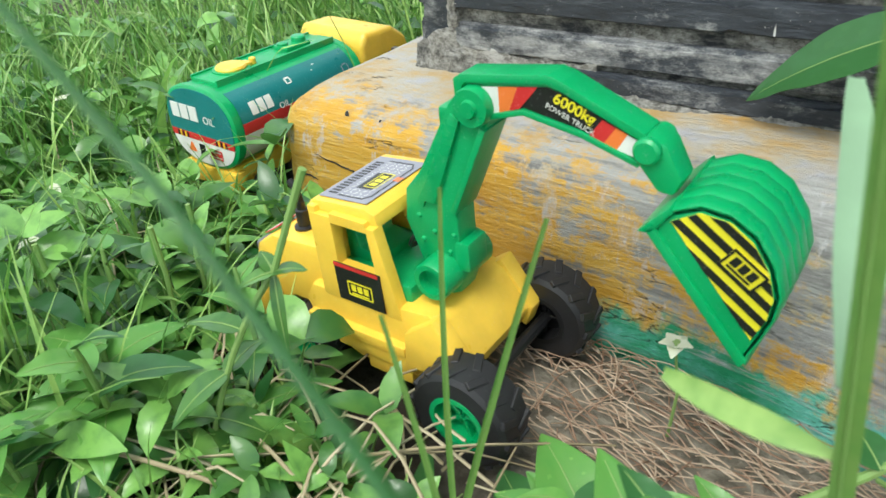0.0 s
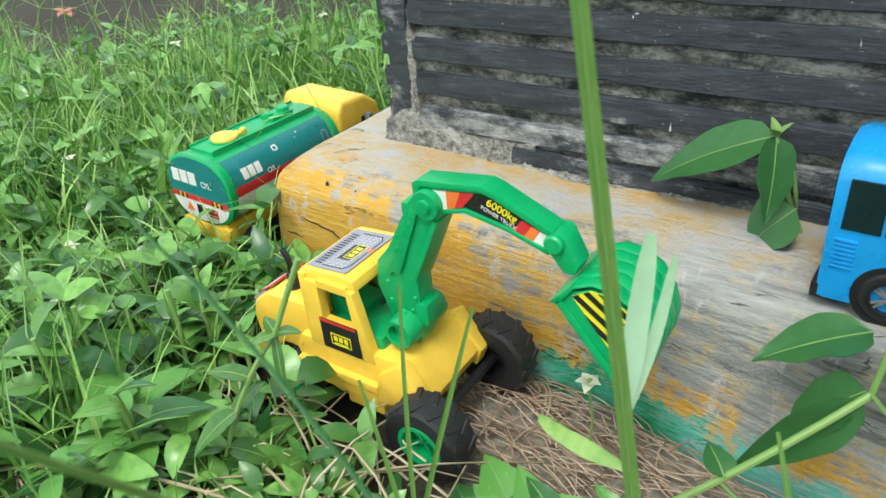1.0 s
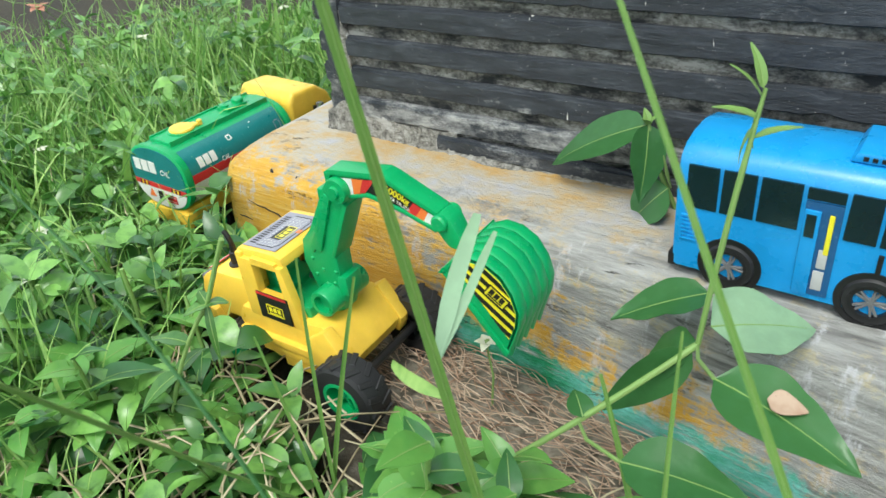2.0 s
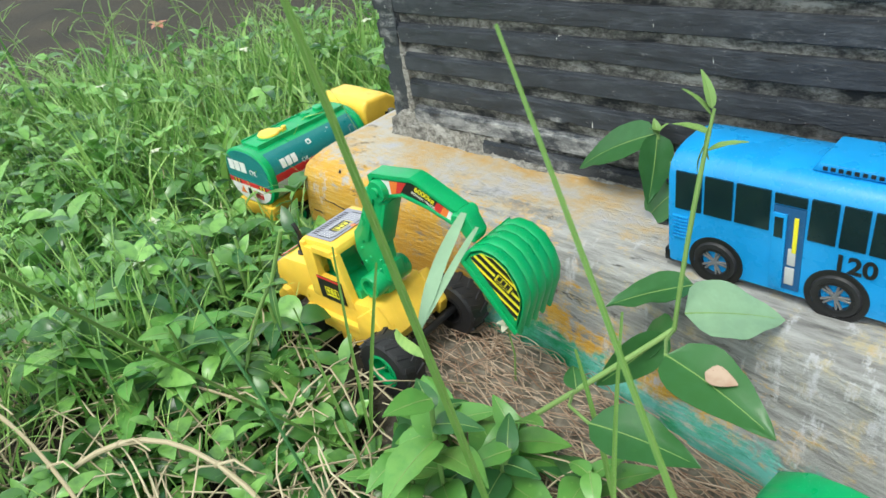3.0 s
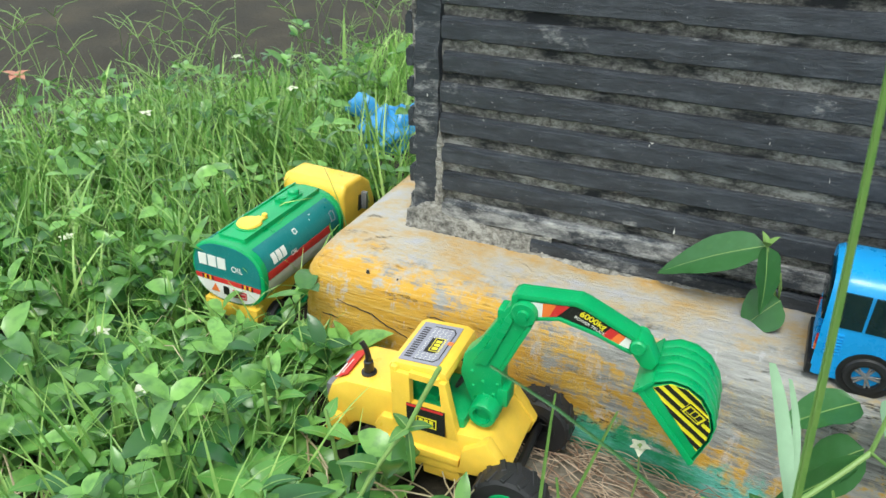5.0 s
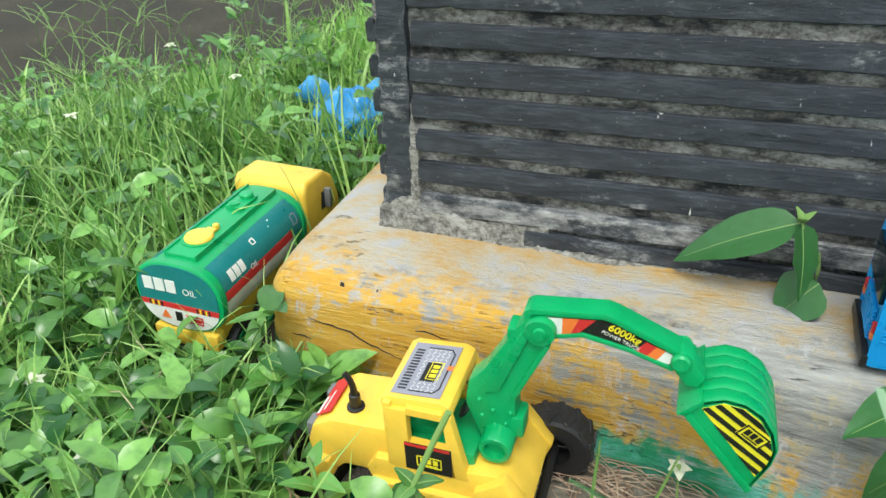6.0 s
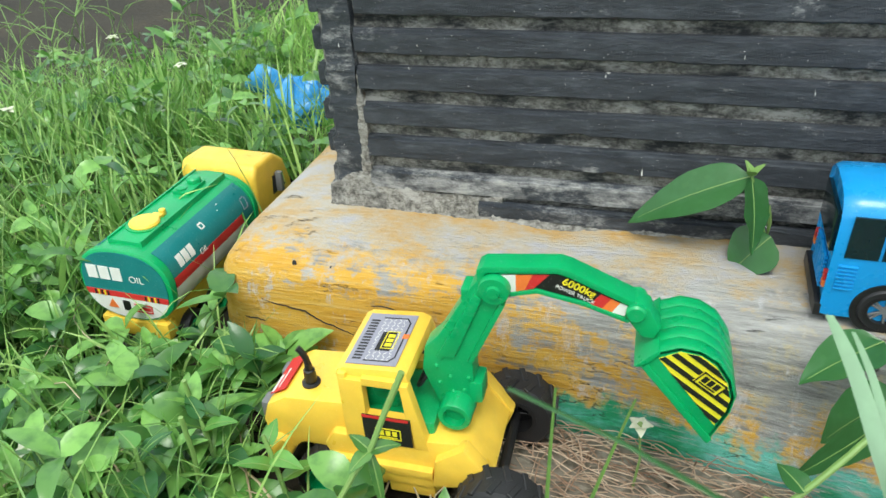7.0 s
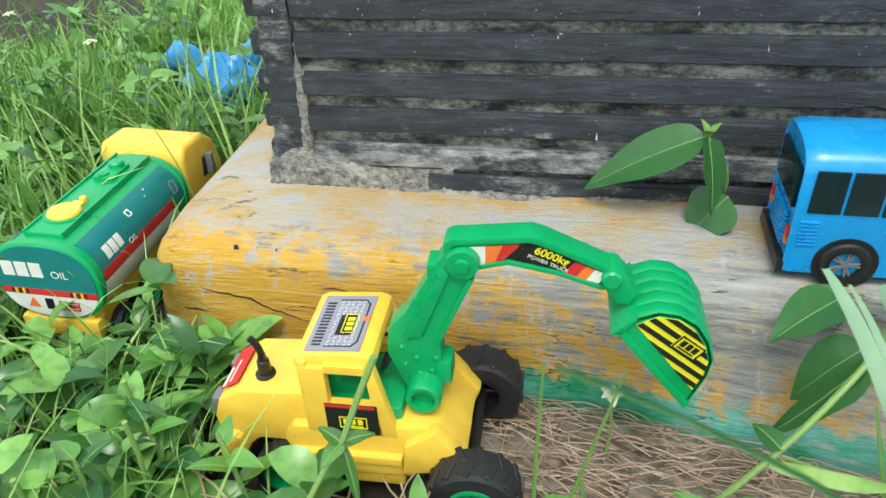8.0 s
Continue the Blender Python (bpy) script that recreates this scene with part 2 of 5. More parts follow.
def grow(bm, size, seg=1, edges=None):
    if size > 0:
        bmesh.ops.bevel(bm, geom=edges or bm.edges[:], offset=size, segments=seg, affect="EDGES", profile=0.6, clamp_overlap=True)
    return bm


def box(x0, x1, y0, y1, z0, z1, bev=0.0, seg=2):
    bm = bmesh.new()
    bmesh.ops.create_cube(bm, size=1)
    for v in bm.verts:
        v.co = Vector(((x0 + x1) / 2 + v.co.x * (x1 - x0), (y0 + y1) / 2 + v.co.y * (y1 - y0), (z0 + z1) / 2 + v.co.z * (z1 - z0)))
    return grow(bm, bev, seg)


def prism(pts, y0, y1, bev=0.0, seg=2):
    """A profile in x, z drawn out from y0 to y1."""
    bm = bmesh.new()
    a = [bm.verts.new((x, y0, z)) for x, z in pts]
    b = [bm.verts.new((x, y1, z)) for x, z in pts]
    n = len(pts)
    bm.faces.new(a)
    bm.faces.new(b[::-1])
    for i in range(n):
        bm.faces.new((a[i], b[i], b[(i + 1) % n], a[(i + 1) % n]))
    bmesh.ops.recalc_face_normals(bm, faces=bm.faces[:])
    return grow(bm, bev, seg)


def loft(rings, closed=True, caps=True):
    """Skin through rings of equal length."""
    bm = bmesh.new()
    vs = [[bm.verts.new(p) for p in r] for r in rings]
    n = len(rings[0])
    for a, b in zip(vs, vs[1:]):
        for i in range(n if closed else n - 1):
            j = (i + 1) % n
            bm.faces.new((a[i], a[j], b[j], b[i]))
    if caps and closed:
        bm.faces.new(vs[0][::-1])
        bm.faces.new(vs[-1])
    bmesh.ops.recalc_face_normals(bm, faces=bm.faces[:])
    return bm


def lathe_y(profile, cx, cz, n=32):
    """Turn a profile of (radius, y) about an axis along y; a profile that starts off the axis stays open."""
    rings = [[(cx + r * math.cos(a), y, cz + r * math.sin(a)) for a in (2 * math.pi * k / n for k in range(n))] for r, y in profile]
    return loft(rings, True, profile[0][0] < 0.001)


def lathe_z(profile, cx, cy, n=20):
    return loft([[(cx + r * math.cos(a), cy + r * math.sin(a), z) for a in (2 * math.pi * k / n for k in range(n))] for r, z in profile])


def rod(pts, radii, n=6):
    """A tapering rod along points."""
    pts = [Vector(p) for p in pts]
    rings = []
    for i, p in enumerate(pts):
        d = (pts[min(i + 1, len(pts) - 1)] - pts[max(i - 1, 0)]).normalized()
        u = d.orthogonal().normalized() if i == 0 else (u - d * u.dot(d)).normalized()
        w = d.cross(u)
        r = radii[i] if isinstance(radii, (list, tuple)) else radii
        rings.append([p + r * (math.cos(2 * math.pi * k / n) * u + math.sin(2 * math.pi * k / n) * w) for k in range(n)])
    return loft(rings)


def merge(*bms):
    out = bms[0]
    for other in bms[1:]:
        me = bpy.data.meshes.new("tmp")
        other.to_mesh(me)
        other.free()
        out.from_mesh(me)
        bpy.data.meshes.remove(me)
    return out


def bezier(p0, p1, p2, n=8):
    p0, p1, p2 = Vector(p0), Vector(p1), Vector(p2)
    return [(1 - t) ** 2 * p0 + 2 * t * (1 - t) * p1 + t * t * p2 for t in (k / (n - 1) for k in range(n))]


def writing(name, text, size, m, material, parent, align="CENTER", bold=0.0):
    """Raised lettering in the built-in font, as a mesh at the pose m within its parent."""
    cu = bpy.data.curves.new(name, "FONT")
    cu.body, cu.size, cu.align_x, cu.align_y, cu.extrude, cu.offset = text, size, align, "CENTER", 0.00008, bold
    tmp = bpy.data.objects.new("tmp", cu)
    me = bpy.data.meshes.new_from_object(tmp)
    bpy.data.objects.remove(tmp)
    me.transform(m)
    me.materials.append(material)
    ob = new(name, me)
    ob.parent = parent
    return ob


# ---- ground ----
def ground_z(x, y):
    s = min(1.0, max(0.0, (-x - 0.08) / 0.25))
    return -0.030 * s * s * (3 - 2 * s)


def build_ground():
    n, far = 90, 60.0
    bm = bmesh.new()
    axis = [-far, -20, -6, -3] + [-2 + 4 * k / n for k in range(n + 1)] + [3, 6, 20, far]
    grid = [[bm.verts.new((x, y, ground_z(x, y) + 0.003 * noise.noise((x * 9, y * 9, 0)) + 0.002 * noise.noise((x * 40, y * 40, 3)) - 0.003)) for x in axis] for y in axis]
    for a, b in zip(grid, grid[1:]):
        for i in range(len(axis) - 1):
            bm.faces.new((a[i], a[i + 1], b[i + 1], b[i]))
    return tagged(part("ground", bm, SOIL), "bare brown soil under grass and weeds", "ground", kind="structure")


build_ground()


# ---- plinth ----
def front_top(x):
    return -0.084 - 0.010 * max(0.0, (x - 0.17) / 0.1) ** 1.3


def build_plinth():
    rings = []
    xs = [-0.084, -0.083, -0.079, -0.072, -0.062] + [-0.05 + 0.0125 * k for k in range(64)]
    for x in xs:
        tuck = max(0.0, 1 - (x + 0.084) / 0.022) ** 2
        yt = front_top(x) + 0.014 * tuck
        yb = yt - 0.010 - 0.035 * max(0.0, (x - 0.16)) 
        zt = 0.088 - 0.014 * tuck + 0.003 * min(1.0, max(0.0, (x - 0.14) / 0.12))
        prof = [(0.32, -0.03), (0.32, zt - 0.004), (0.1, zt), (0.02, zt + 0.0005), (-0.03, zt + 0.001), (yt + 0.03, zt), (yt + 0.014, zt - 0.002), (yt + 0.006, zt - 0.006), (yt + 0.002, zt - 0.012),
                (yt, zt - 0.022), (yt - 0.002, zt - 0.036), ((yt * 2 + yb) / 3, 0.04), ((yt + yb) / 2, 0.025), (yb, 0.010), (yb - 0.001, 0.0), (yb - 0.001, -0.03)]
        ring = []
        for y, z in prof:
            k = 0.0016 * noise.noise((x * 24, y * 60, z * 70)) + 0.0008 * noise.noise((x * 60, y * 260, z * 300))
            ring.append((x + 0.5 * k, y + k, z + k if z > 0 else z))
        rings.append(ring)
    ob = part("plinth", loft(rings), PAINT)
    face = np.array([v.co for v in ob.data.vertices if v.co.y < -0.062])

    def on_front(x, z):
        d = np.hypot(face[:, 0] - x, (face[:, 2] - z) * 1.4)
        near = np.argsort(d)[:5]
        w = 1 / (d[near] + 0.0008) ** 2
        return Vector((x, float((face[near, 1] * w).sum() / w.sum()) - 0.0002, z))
    hole = lathe_z([(0.0001, -0.0008), (0.0012, -0.0006), (0.0017, 0.0002), (0.0001, 0.0003)], 0.0, 0.0, 12)
    for k, (x, z, sx, sz) in enumerate(((-0.0215, 0.0835, 1.0, 1.5), (-0.046, 0.0815, 0.5, 0.9), (0.004, 0.084, 0.4, 0.4))):
        q = on_front(x, z)
        bm = hole.copy()
        bm.transform(Matrix.Translation(q) @ Matrix.Diagonal((sx, 1, sz, 1)) @ Matrix.Rotation(radians(62), 4, "X"))
        part("knot_hole", bm, BLACKP, ob, "small dark pit")
    hole.free()
    for run in (((-0.046, 0.0590), (-0.038, 0.0565), (-0.030, 0.0555), (-0.022, 0.0540), (-0.014, 0.0532), (-0.009, 0.0500), (-0.002, 0.0475), (0.008, 0.0450), (0.018, 0.0415), (0.028, 0.0400)), ((-0.064, 0.0440), (-0.058, 0.0425), (-0.050, 0.0430), (-0.043, 0.0405)), ((0.030, 0.0640), (0.040, 0.0655), (0.052, 0.0635), (0.060, 0.0645))):
        line = []
        for (xa, za), (xb, zb) in zip(run, run[1:]):
            for k in range(4):
                x = xa + (xb - xa) * k / 4
                line.append(on_front(x, za + (zb - za) * k / 4 + 0.0012 * noise.noise((x * 700, 4, 1))))
        part("crack", rod(line, [0.00016 + 0.00045 * math.sin(math.pi * k / (len(line) - 1)) for k in range(len(line))], 5), BLACKP, ob, "dark hairline crack")
    return tagged(ob, "rough plinth with flaking ochre, grey and green paint", "plinth", kind="structure")


build_plinth()


# ---- ribbed pillar ----
def rib_mesh(length, height, depth, seed, wobble=0.0005):
    """A rib along x from 0 to length, its back at y = 0 and its face at y = -depth, with a narrow ledge under its top and a few knocked arrises."""
    rings = []
    n = max(4, int(length / 0.004))
    for k in range(n + 1):
        x = length * k / n
        a, b, c = (wobble * (noise.noise((x * 40, seed * 3.1, s)) + 0.7 * noise.noise((x * 190, seed * 5.7, s))) for s in (0.3, 5.3, 9.3))
        chip = max(0.0, noise.noise((x * 60, seed * 2.3, 3.7)) - 0.42) * 0.006
        rings.append([(x, 0, 0.0004), (x, -depth * 0.82, 0.0003 + a + chip), (x, -depth, 0.0012 + a + chip), (x, -depth + c, height * 0.5), (x, -depth * 0.97 + c, height * 0.82 + b - chip), (x, -depth * 0.74, height * 0.84 + b - chip),
                      (x, -depth * 0.70, height * 0.96 + b), (x, -depth * 0.5, height + b), (x, 0, height - 0.0003)])
    return loft(rings)


def crust(x0, x1, n, seed, top, proud):
    """A rough mortar crust along x over the foot of the ribs; top and proud give its upper edge and thickness at x."""
    rings = []
    for k in range(n + 1):
        x = x0 + (x1 - x0) * k / n
        w = 0.0026 * noise.noise((x * 45, seed, 0)) + 0.0020 * noise.noise((x * 140, seed + 3, 0)) + 0.0012 * noise.noise((x * 420, seed + 5, 0))
        zt, d = top(x) + w, proud(x) + 0.5 * w
        ring = [(x, 0.008, 0.080), (x, -d - 0.0035, 0.0845)]
        for j in range(7):
            v = j / 6
            r = 0.0011 * noise.noise((x * 260, v * 9, seed)) + 0.0008 * noise.noise((x * 620, v * 22, seed))
            ring.append((x, -d * (1 - 0.55 * v) - 0.0028 * (1 - v) ** 2 + r, 0.0885 + (zt - 0.0885) * v))
        ring.append((x, 0.008, zt + 0.0004))
        rings.append(ring)
    return loft(rings)


def build_pillar():
    e = thing("pillar", (0, 0, 0))
    tagged(e, "square pillar faced with worn black horizontal ribs and crumbling mortar", "pillar", kind="structure")
    top, right, back = 0.66, 0.66, 0.62
    core = box(-0.0195, right, 0.0036, back, 0.08, top, 0.002)
    part("core", core, MORTAR, e, "grey crumbly mortar between the ribs")
    rings = []
    for k in range(150):
        z = 0.088 + (top - 0.088) * k / 149
        w = [0.0012 * noise.noise((z * 60, s, 0.5)) + 0.0008 * noise.noise((z * 260, s, 2.5)) for s in (1.0, 4.0, 7.0)]
        lean = 0.030 * (z - 0.09)
        notch = 0.0020 * max(0.0, math.cos(2 * math.pi * (z - 0.111) / 0.024)) ** 0.5
        rings.append([(-0.0200 + lean - notch, 0.012, z), (-0.0200 + lean - notch + w[0], 0.002 + w[1], z), (-0.0182 + lean - notch + w[0], -0.0006 + w[1], z), (0.0008 + lean + w[2], -0.0012 + w[1], z), (0.0016 + lean + w[2], 0.004, z)])
    part("corner_strip", loft(rings), SLATE_WORN, e, "chalky worn corner strip")
    z, i = 0.1030, 0
    while z < top - 0.02:
        h = 0.0158 + 0.0006 * math.sin(i * 2.3)
        x0 = 0.0032 + 0.030 * (z - 0.09) + 0.0012 * math.sin(i * 4.1)
        rib = part("rib", rib_mesh(right - x0, h, 0.0060, i), SLATE_LIMED if i < 1 else SLATE, e)
        rib.location = (x0, 0.0045, z)
        rib.rotation_euler = (0, radians(-0.5 + 0.12 * math.sin(i * 1.7)), 0)
        side = part("rib", rib_mesh(back - 0.003, h, 0.0058, i + 40), SLATE_LIMED if i < 1 else SLATE, e)
        side.location = (-0.0185, 0.62, z)
        side.rotation_euler = (0, 0, radians(-90))
        z += 0.0240
        i += 1
    low = part("rib", rib_mesh(0.57, 0.0112, 0.0060, 77, 0.0012), SLATE_WORN, e, "broken black lowest rib")
    low.location = (0.084, 0.0010, 0.0898)
    low.rotation_euler = (0, radians(-0.4), 0)
    part("footing", crust(-0.026, 0.100, 90, 2, lambda x: 0.1035 + 0.012 * max(0.0, 1 - abs(x + 0.002) / 0.022), lambda x: 0.0030), MORTAR_PALE, e, "pale crumbling mortar at the foot of the corner")
    part("footing", crust(0.094, 0.66, 240, 9, lambda x: 0.0925 + 0.0060 * noise.noise((x * 22, 1, 4)), lambda x: 0.0062), MORTAR_PALE, e, "spilled grey mortar along the foot")
    rings = []
    for k in range(70):
        z = 0.100 + 0.085 * k / 69
        w = 0.0016 * noise.noise((z * 70, 3, 0)) + 0.0010 * noise.noise((z * 300, 6, 0))
        c = 0.0022 + 0.030 * (z - 0.09)
        wd = 0.0042 * (1 - k / 69) ** 0.6 + 0.0006
        rings.append([(c - wd + w, 0.004, z), (c - wd * 0.7 + w, -0.0014 + w * 0.4, z), (c + 0.3 * wd, -0.0022 + w * 0.5, z), (c + wd - w, -0.0012, z), (c + wd * 1.2 - w, 0.004, z)])
    part("mortar_seam", loft(rings), MORTAR_PALE, e, "pale mortar seam beside the corner strip")
    return e


build_pillar()


# ---- toys ----
def lugs(parent, at, r, width, n):
    x, y, z = at
    for k in range(n):
        a = 2 * math.pi * k / n
        for s in (-1, 1):
            bm = box(-r * 0.075, r * 0.075, 0.0, width * 0.5, -r * 0.05, r * 0.038, r * 0.015, 1)
            m = Matrix.Translation((x, y, z)) @ Matrix.Rotation(a + (0.5 * math.pi * 2 / n if s > 0 else 0), 4, "Y") @ Matrix.Translation((0, 0, r)) @ Matrix.Rotation(radians(24) * s, 4, "Z")
            if s < 0:
                m = m @ Matrix.Diagonal((1, -1, 1, 1))
            bm.transform(m)
            bmesh.ops.recalc_face_normals(bm, faces=bm.faces[:])
            part("tread_lug", bm, RUBBER, parent)


def rim(parent, at, hub_r, width, near, mat, spokes, label):
    x, y, z = at
    f = y + near * width / 2
    d = -near
    bm = lathe_y([(0.0001, f + d * width * 0.35), (hub_r * 0.25, f + d * width * 0.33), (hub_r * 0.3, f + d * width * 0.45), (hub_r * 0.8, f + d * width * 0.45), (hub_r * 0.86, f - d * 0.0004), (hub_r * 1.04, f - d * 0.0004), (hub_r * 1.04, f + d * width * 0.49), (0.0001, f + d * width * 0.49)], x, z, 32)
    for k in range(spokes):
        a = 2 * math.pi * k / spokes
        b2 = box(hub_r * 0.1, hub_r * 0.9, -width * 0.06, width * 0.06, -hub_r * 0.07, hub_r * 0.07, hub_r * 0.02, 1)
        b2.transform(Matrix.Translation((x, f + d * width * 0.3, z)) @ Matrix.Rotation(a, 4, "Y"))
        bm = merge(bm, b2)
    return part("rim", bm, mat, parent, label)


def build_excavator():
    e = thing("toy_excavator", (0.0892, -0.1508, 0.0015), 2.1, 0.0, -0.8)
    tagged(e, "yellow toy excavator with raised green arm and striped bucket", "toy excavator")
    # chassis and hood
    hood = prism([(-0.086, 0.030), (-0.088, 0.046), (-0.084, 0.058), (-0.072, 0.0655), (-0.036, 0.068), (-0.030, 0.066), (-0.030, 0.022), (-0.044, 0.024), (-0.052, 0.032), (-0.066, 0.032), (-0.074, 0.024), (-0.084, 0.022)], -0.021, 0.021, 0.003)
    part("hood", hood, YELLOW, e)
    part("fender", prism([(-0.088, 0.014), (-0.088, 0.030), (-0.08, 0.038), (-0.074, 0.036), (-0.072, 0.026), (-0.078, 0.014)], -0.026, 0.026, 0.002), YELLOW, e)
    tub = prism([(-0.050, 0.040), (-0.044, 0.050), (-0.004, 0.051), (0.006, 0.054), (0.024, 0.056), (0.0310, 0.054), (0.044, 0.036), (0.040, 0.026), (0.024, 0.028), (0.014, 0.018), (-0.020, 0.016), (-0.044, 0.026)], -0.026, 0.026, 0.0022)
    part("body", tub, YELLOW, e)
    for k, (x0, x1, z0, z1, y) in enumerate([(-0.046, 0.012, 0.030, 0.036, 0.030), (-0.030, 0.012, 0.022, 0.030, 0.0285), (-0.014, 0.012, 0.013, 0.022, 0.027)]):
        part("step", box(x0, x1, -y, y, z0, z1, 0.0012), YELLOW, e)
    for s in (-1, 1):
        rear = prism([(0.012, 0.026), (0.014, 0.046), (0.030, 0.058), (0.046, 0.036), (0.042, 0.024), (0.030, 0.030)], min(s * 0.022, s * 0.031), max(s * 0.022, s * 0.031), 0.0015)
        part("side_guard", rear, YELLOW, e)
    # cab: posts, sills and roof round an open inside
    zr = 0.0985
    for s in (-1, 1):
        y0, y1 = sorted((s * 0.0205, s * 0.0265))
        part("cab_side", merge(prism([(-0.034, 0.048), (-0.0345, 0.091), (-0.0225, 0.091), (-0.0222, 0.048)], y0, y1, 0.0006), prism([(-0.0030, 0.091), (0.0015, 0.091), (0.0105, 0.048), (0.0010, 0.048)], y0, y1, 0.0006), prism([(-0.0225, 0.048), (-0.0225, 0.0672), (0.0010, 0.0672), (0.0030, 0.048)], y0, y1, 0.0), prism([(-0.0225, 0.0885), (-0.0225, 0.093), (-0.0030, 0.093), (-0.0020, 0.0885)], y0, y1, 0.0)), YELLOW, e)
    part("cab_back", box(-0.0355, -0.031, -0.0262, 0.0262, 0.048, 0.094, 0.001), YELLOW, e)
    roof = prism([(-0.0385, 0.089), (-0.0370, 0.0940), (-0.033, 0.0960), (-0.005, 0.0980), (0.0005, 0.0960), (0.002, 0.0900)], -0.0235, 0.0265, 0.0022)
    part("cab_roof", roof, YELLOW, e)
    deck = part("roof_sticker", box(-0.0305, -0.0035, -0.0195, 0.0220, 0.0, 0.0003), GREYS, e, "silver treadplate sticker")
    deck.matrix_basis = pose(-0.002, -0.001, 0.0986, 0, -4.1, 0)
    for k in range(14):
        part("treadplate_bar", box(-0.0285 + 0.0003, -0.0235, -0.016 + k * 0.0024, -0.0148 + k * 0.0024, 0.0003, 0.00045), BLACKS, deck)
    # printed border and diagonal treads on the roof sticker
    edge = [(-0.0215, -0.0165), (-0.0085, -0.0165), (-0.0060, -0.0130), (-0.0060, 0.0150), (-0.0085, 0.0185), (-0.0215, 0.0185)]
    for (xa, ya), (xb, yb) in zip(edge, edge[1:]):
        ln = math.hypot(xb - xa, yb - ya)
        bm = box(-0.0004, ln + 0.0004, -0.0004, 0.0004, 0.0003, 0.00042)
        bm.transform(Matrix.Translation((xa, ya, 0)) @ Matrix.Rotation(math.atan2(yb - ya, xb - xa), 4, "Z"))
        part("printed_border", bm, BLACKS, deck)
    treads = bmesh.new()
    for i in range(5):
        for j in range(14):
            bm = box(-0.0010, 0.0010, -0.00016, 0.00016, 0.0003, 0.0004)
            bm.transform(Matrix.Translation((-0.0205 + i * 0.0028, -0.0155 + j * 0.0025, 0)) @ Matrix.Rotation(radians(45 if (i + j) % 2 else -45), 4, "Z"))
            treads = merge(treads, bm)
    part("printed_treads", treads, WHITEP, deck)
    part("badge", box(-0.0185, -0.0105, -0.0085, 0.0065, 0.0003, 0.0005), BLACKS, deck, "black badge with yellow frame")
    part("badge_frame", merge(box(-0.0160, -0.0155, -0.007, 0.007, 0.0005, 0.0006), box(-0.0095, -0.0090, -0.007, 0.007, 0.0005, 0.0006), box(-0.016, -0.009, -0.007, -0.0065, 0.0005, 0.0006), box(-0.016, -0.009, 0.0065, 0.007, 0.0005, 0.0006)), LEMON, deck)
    part("badge_mark", merge(*[box(-0.0145, -0.0108, -0.0052 + k * 0.0036, -0.0026 + k * 0.0036, 0.0005, 0.0006) for k in range(3)]), LEMON, deck)
    part("orange_lamp_print", box(-0.0068, -0.0035, 0.002, 0.0055, 0.0003, 0.0005), ORANGEP, deck)
    # green seat insert and steering wheel inside
    part("cab_floor", box(-0.030, 0.012, -0.0200, 0.0200, 0.050, 0.062, 0.002), GREEN, e, "green moulded cab insert")
    part("cab_seat", prism([(-0.030, 0.060), (-0.030, 0.086), (-0.026, 0.086), (-0.022, 0.068), (-0.010, 0.066), (-0.010, 0.060)], -0.012, 0.012, 0.002), GREEN, e)
    st = part("steering_wheel", rod([(0.0015 + 0.0075 * math.cos(a) * 0.5, 0.004 + 0.0075 * math.sin(a), 0.074 + 0.0075 * math.cos(a) * 0.85) for a in (2 * math.pi * k / 20 for k in range(21))], 0.0011), BLACKP, e)
    # exhaust
    x = merge(lathe_z([(0.0052, 0.0655), (0.0052, 0.0675), (0.0034, 0.068), (0.0032, 0.076), (0.0022, 0.0765), (0.0020, 0.0805)], -0.061, -0.008), rod(bezier((-0.061, -0.008, 0.079), (-0.061, -0.008, 0.086), (-0.0655, -0.008, 0.0905), 6), 0.0018, 8))
    part("exhaust", x, BLACKP, e, "black plastic exhaust stack")
    lab = part("hood_sticker", box(-0.0835, -0.072, -0.015, 0.015, 0.0, 0.0004), REDP, e, "red and white hood sticker")
    lab.matrix_basis = Matrix.Translation((0, 0, 0.1145)) @ pose(0, 0, 0, 0, -32, 0) @ Matrix.Translation((0.0, 0, -0.0))
    lab.matrix_basis = pose(-0.0785, 0, 0.0632, 0, -31, 0) @ Matrix.Translation((0.0777, 0, 0))
    part("white_print", merge(box(-0.083, -0.081, -0.014, 0.0, 0.0004, 0.0006), box(-0.079, -0.078, -0.012, 0.004, 0.0004, 0.0006)), WHITEP, lab)
    for s in (-1, 1):
        part("headlamp", box(-0.0895, -0.084, s * 0.013 - 0.005, s * 0.013 + 0.005, 0.044, 0.056, 0.002), CHROME, e, "silver headlamp")
        sg = part("side_sticker", box(-0.0245, 0.0015, -0.0003, 0.0003, 0.0495, 0.0690, 0.0), BLACKS, e, "black side sticker with yellow frame")
        sg.matrix_basis = pose(0, s * 0.0268, 0, 0, 0, 0)
        f = s * 0.0004
        y0, y1 = min(f, f + s * 0.0002), max(f, f + s * 0.0002)
        part("red_band", box(-0.0245, 0.0005, y0, y1, 0.0672, 0.0690), REDP, sg)
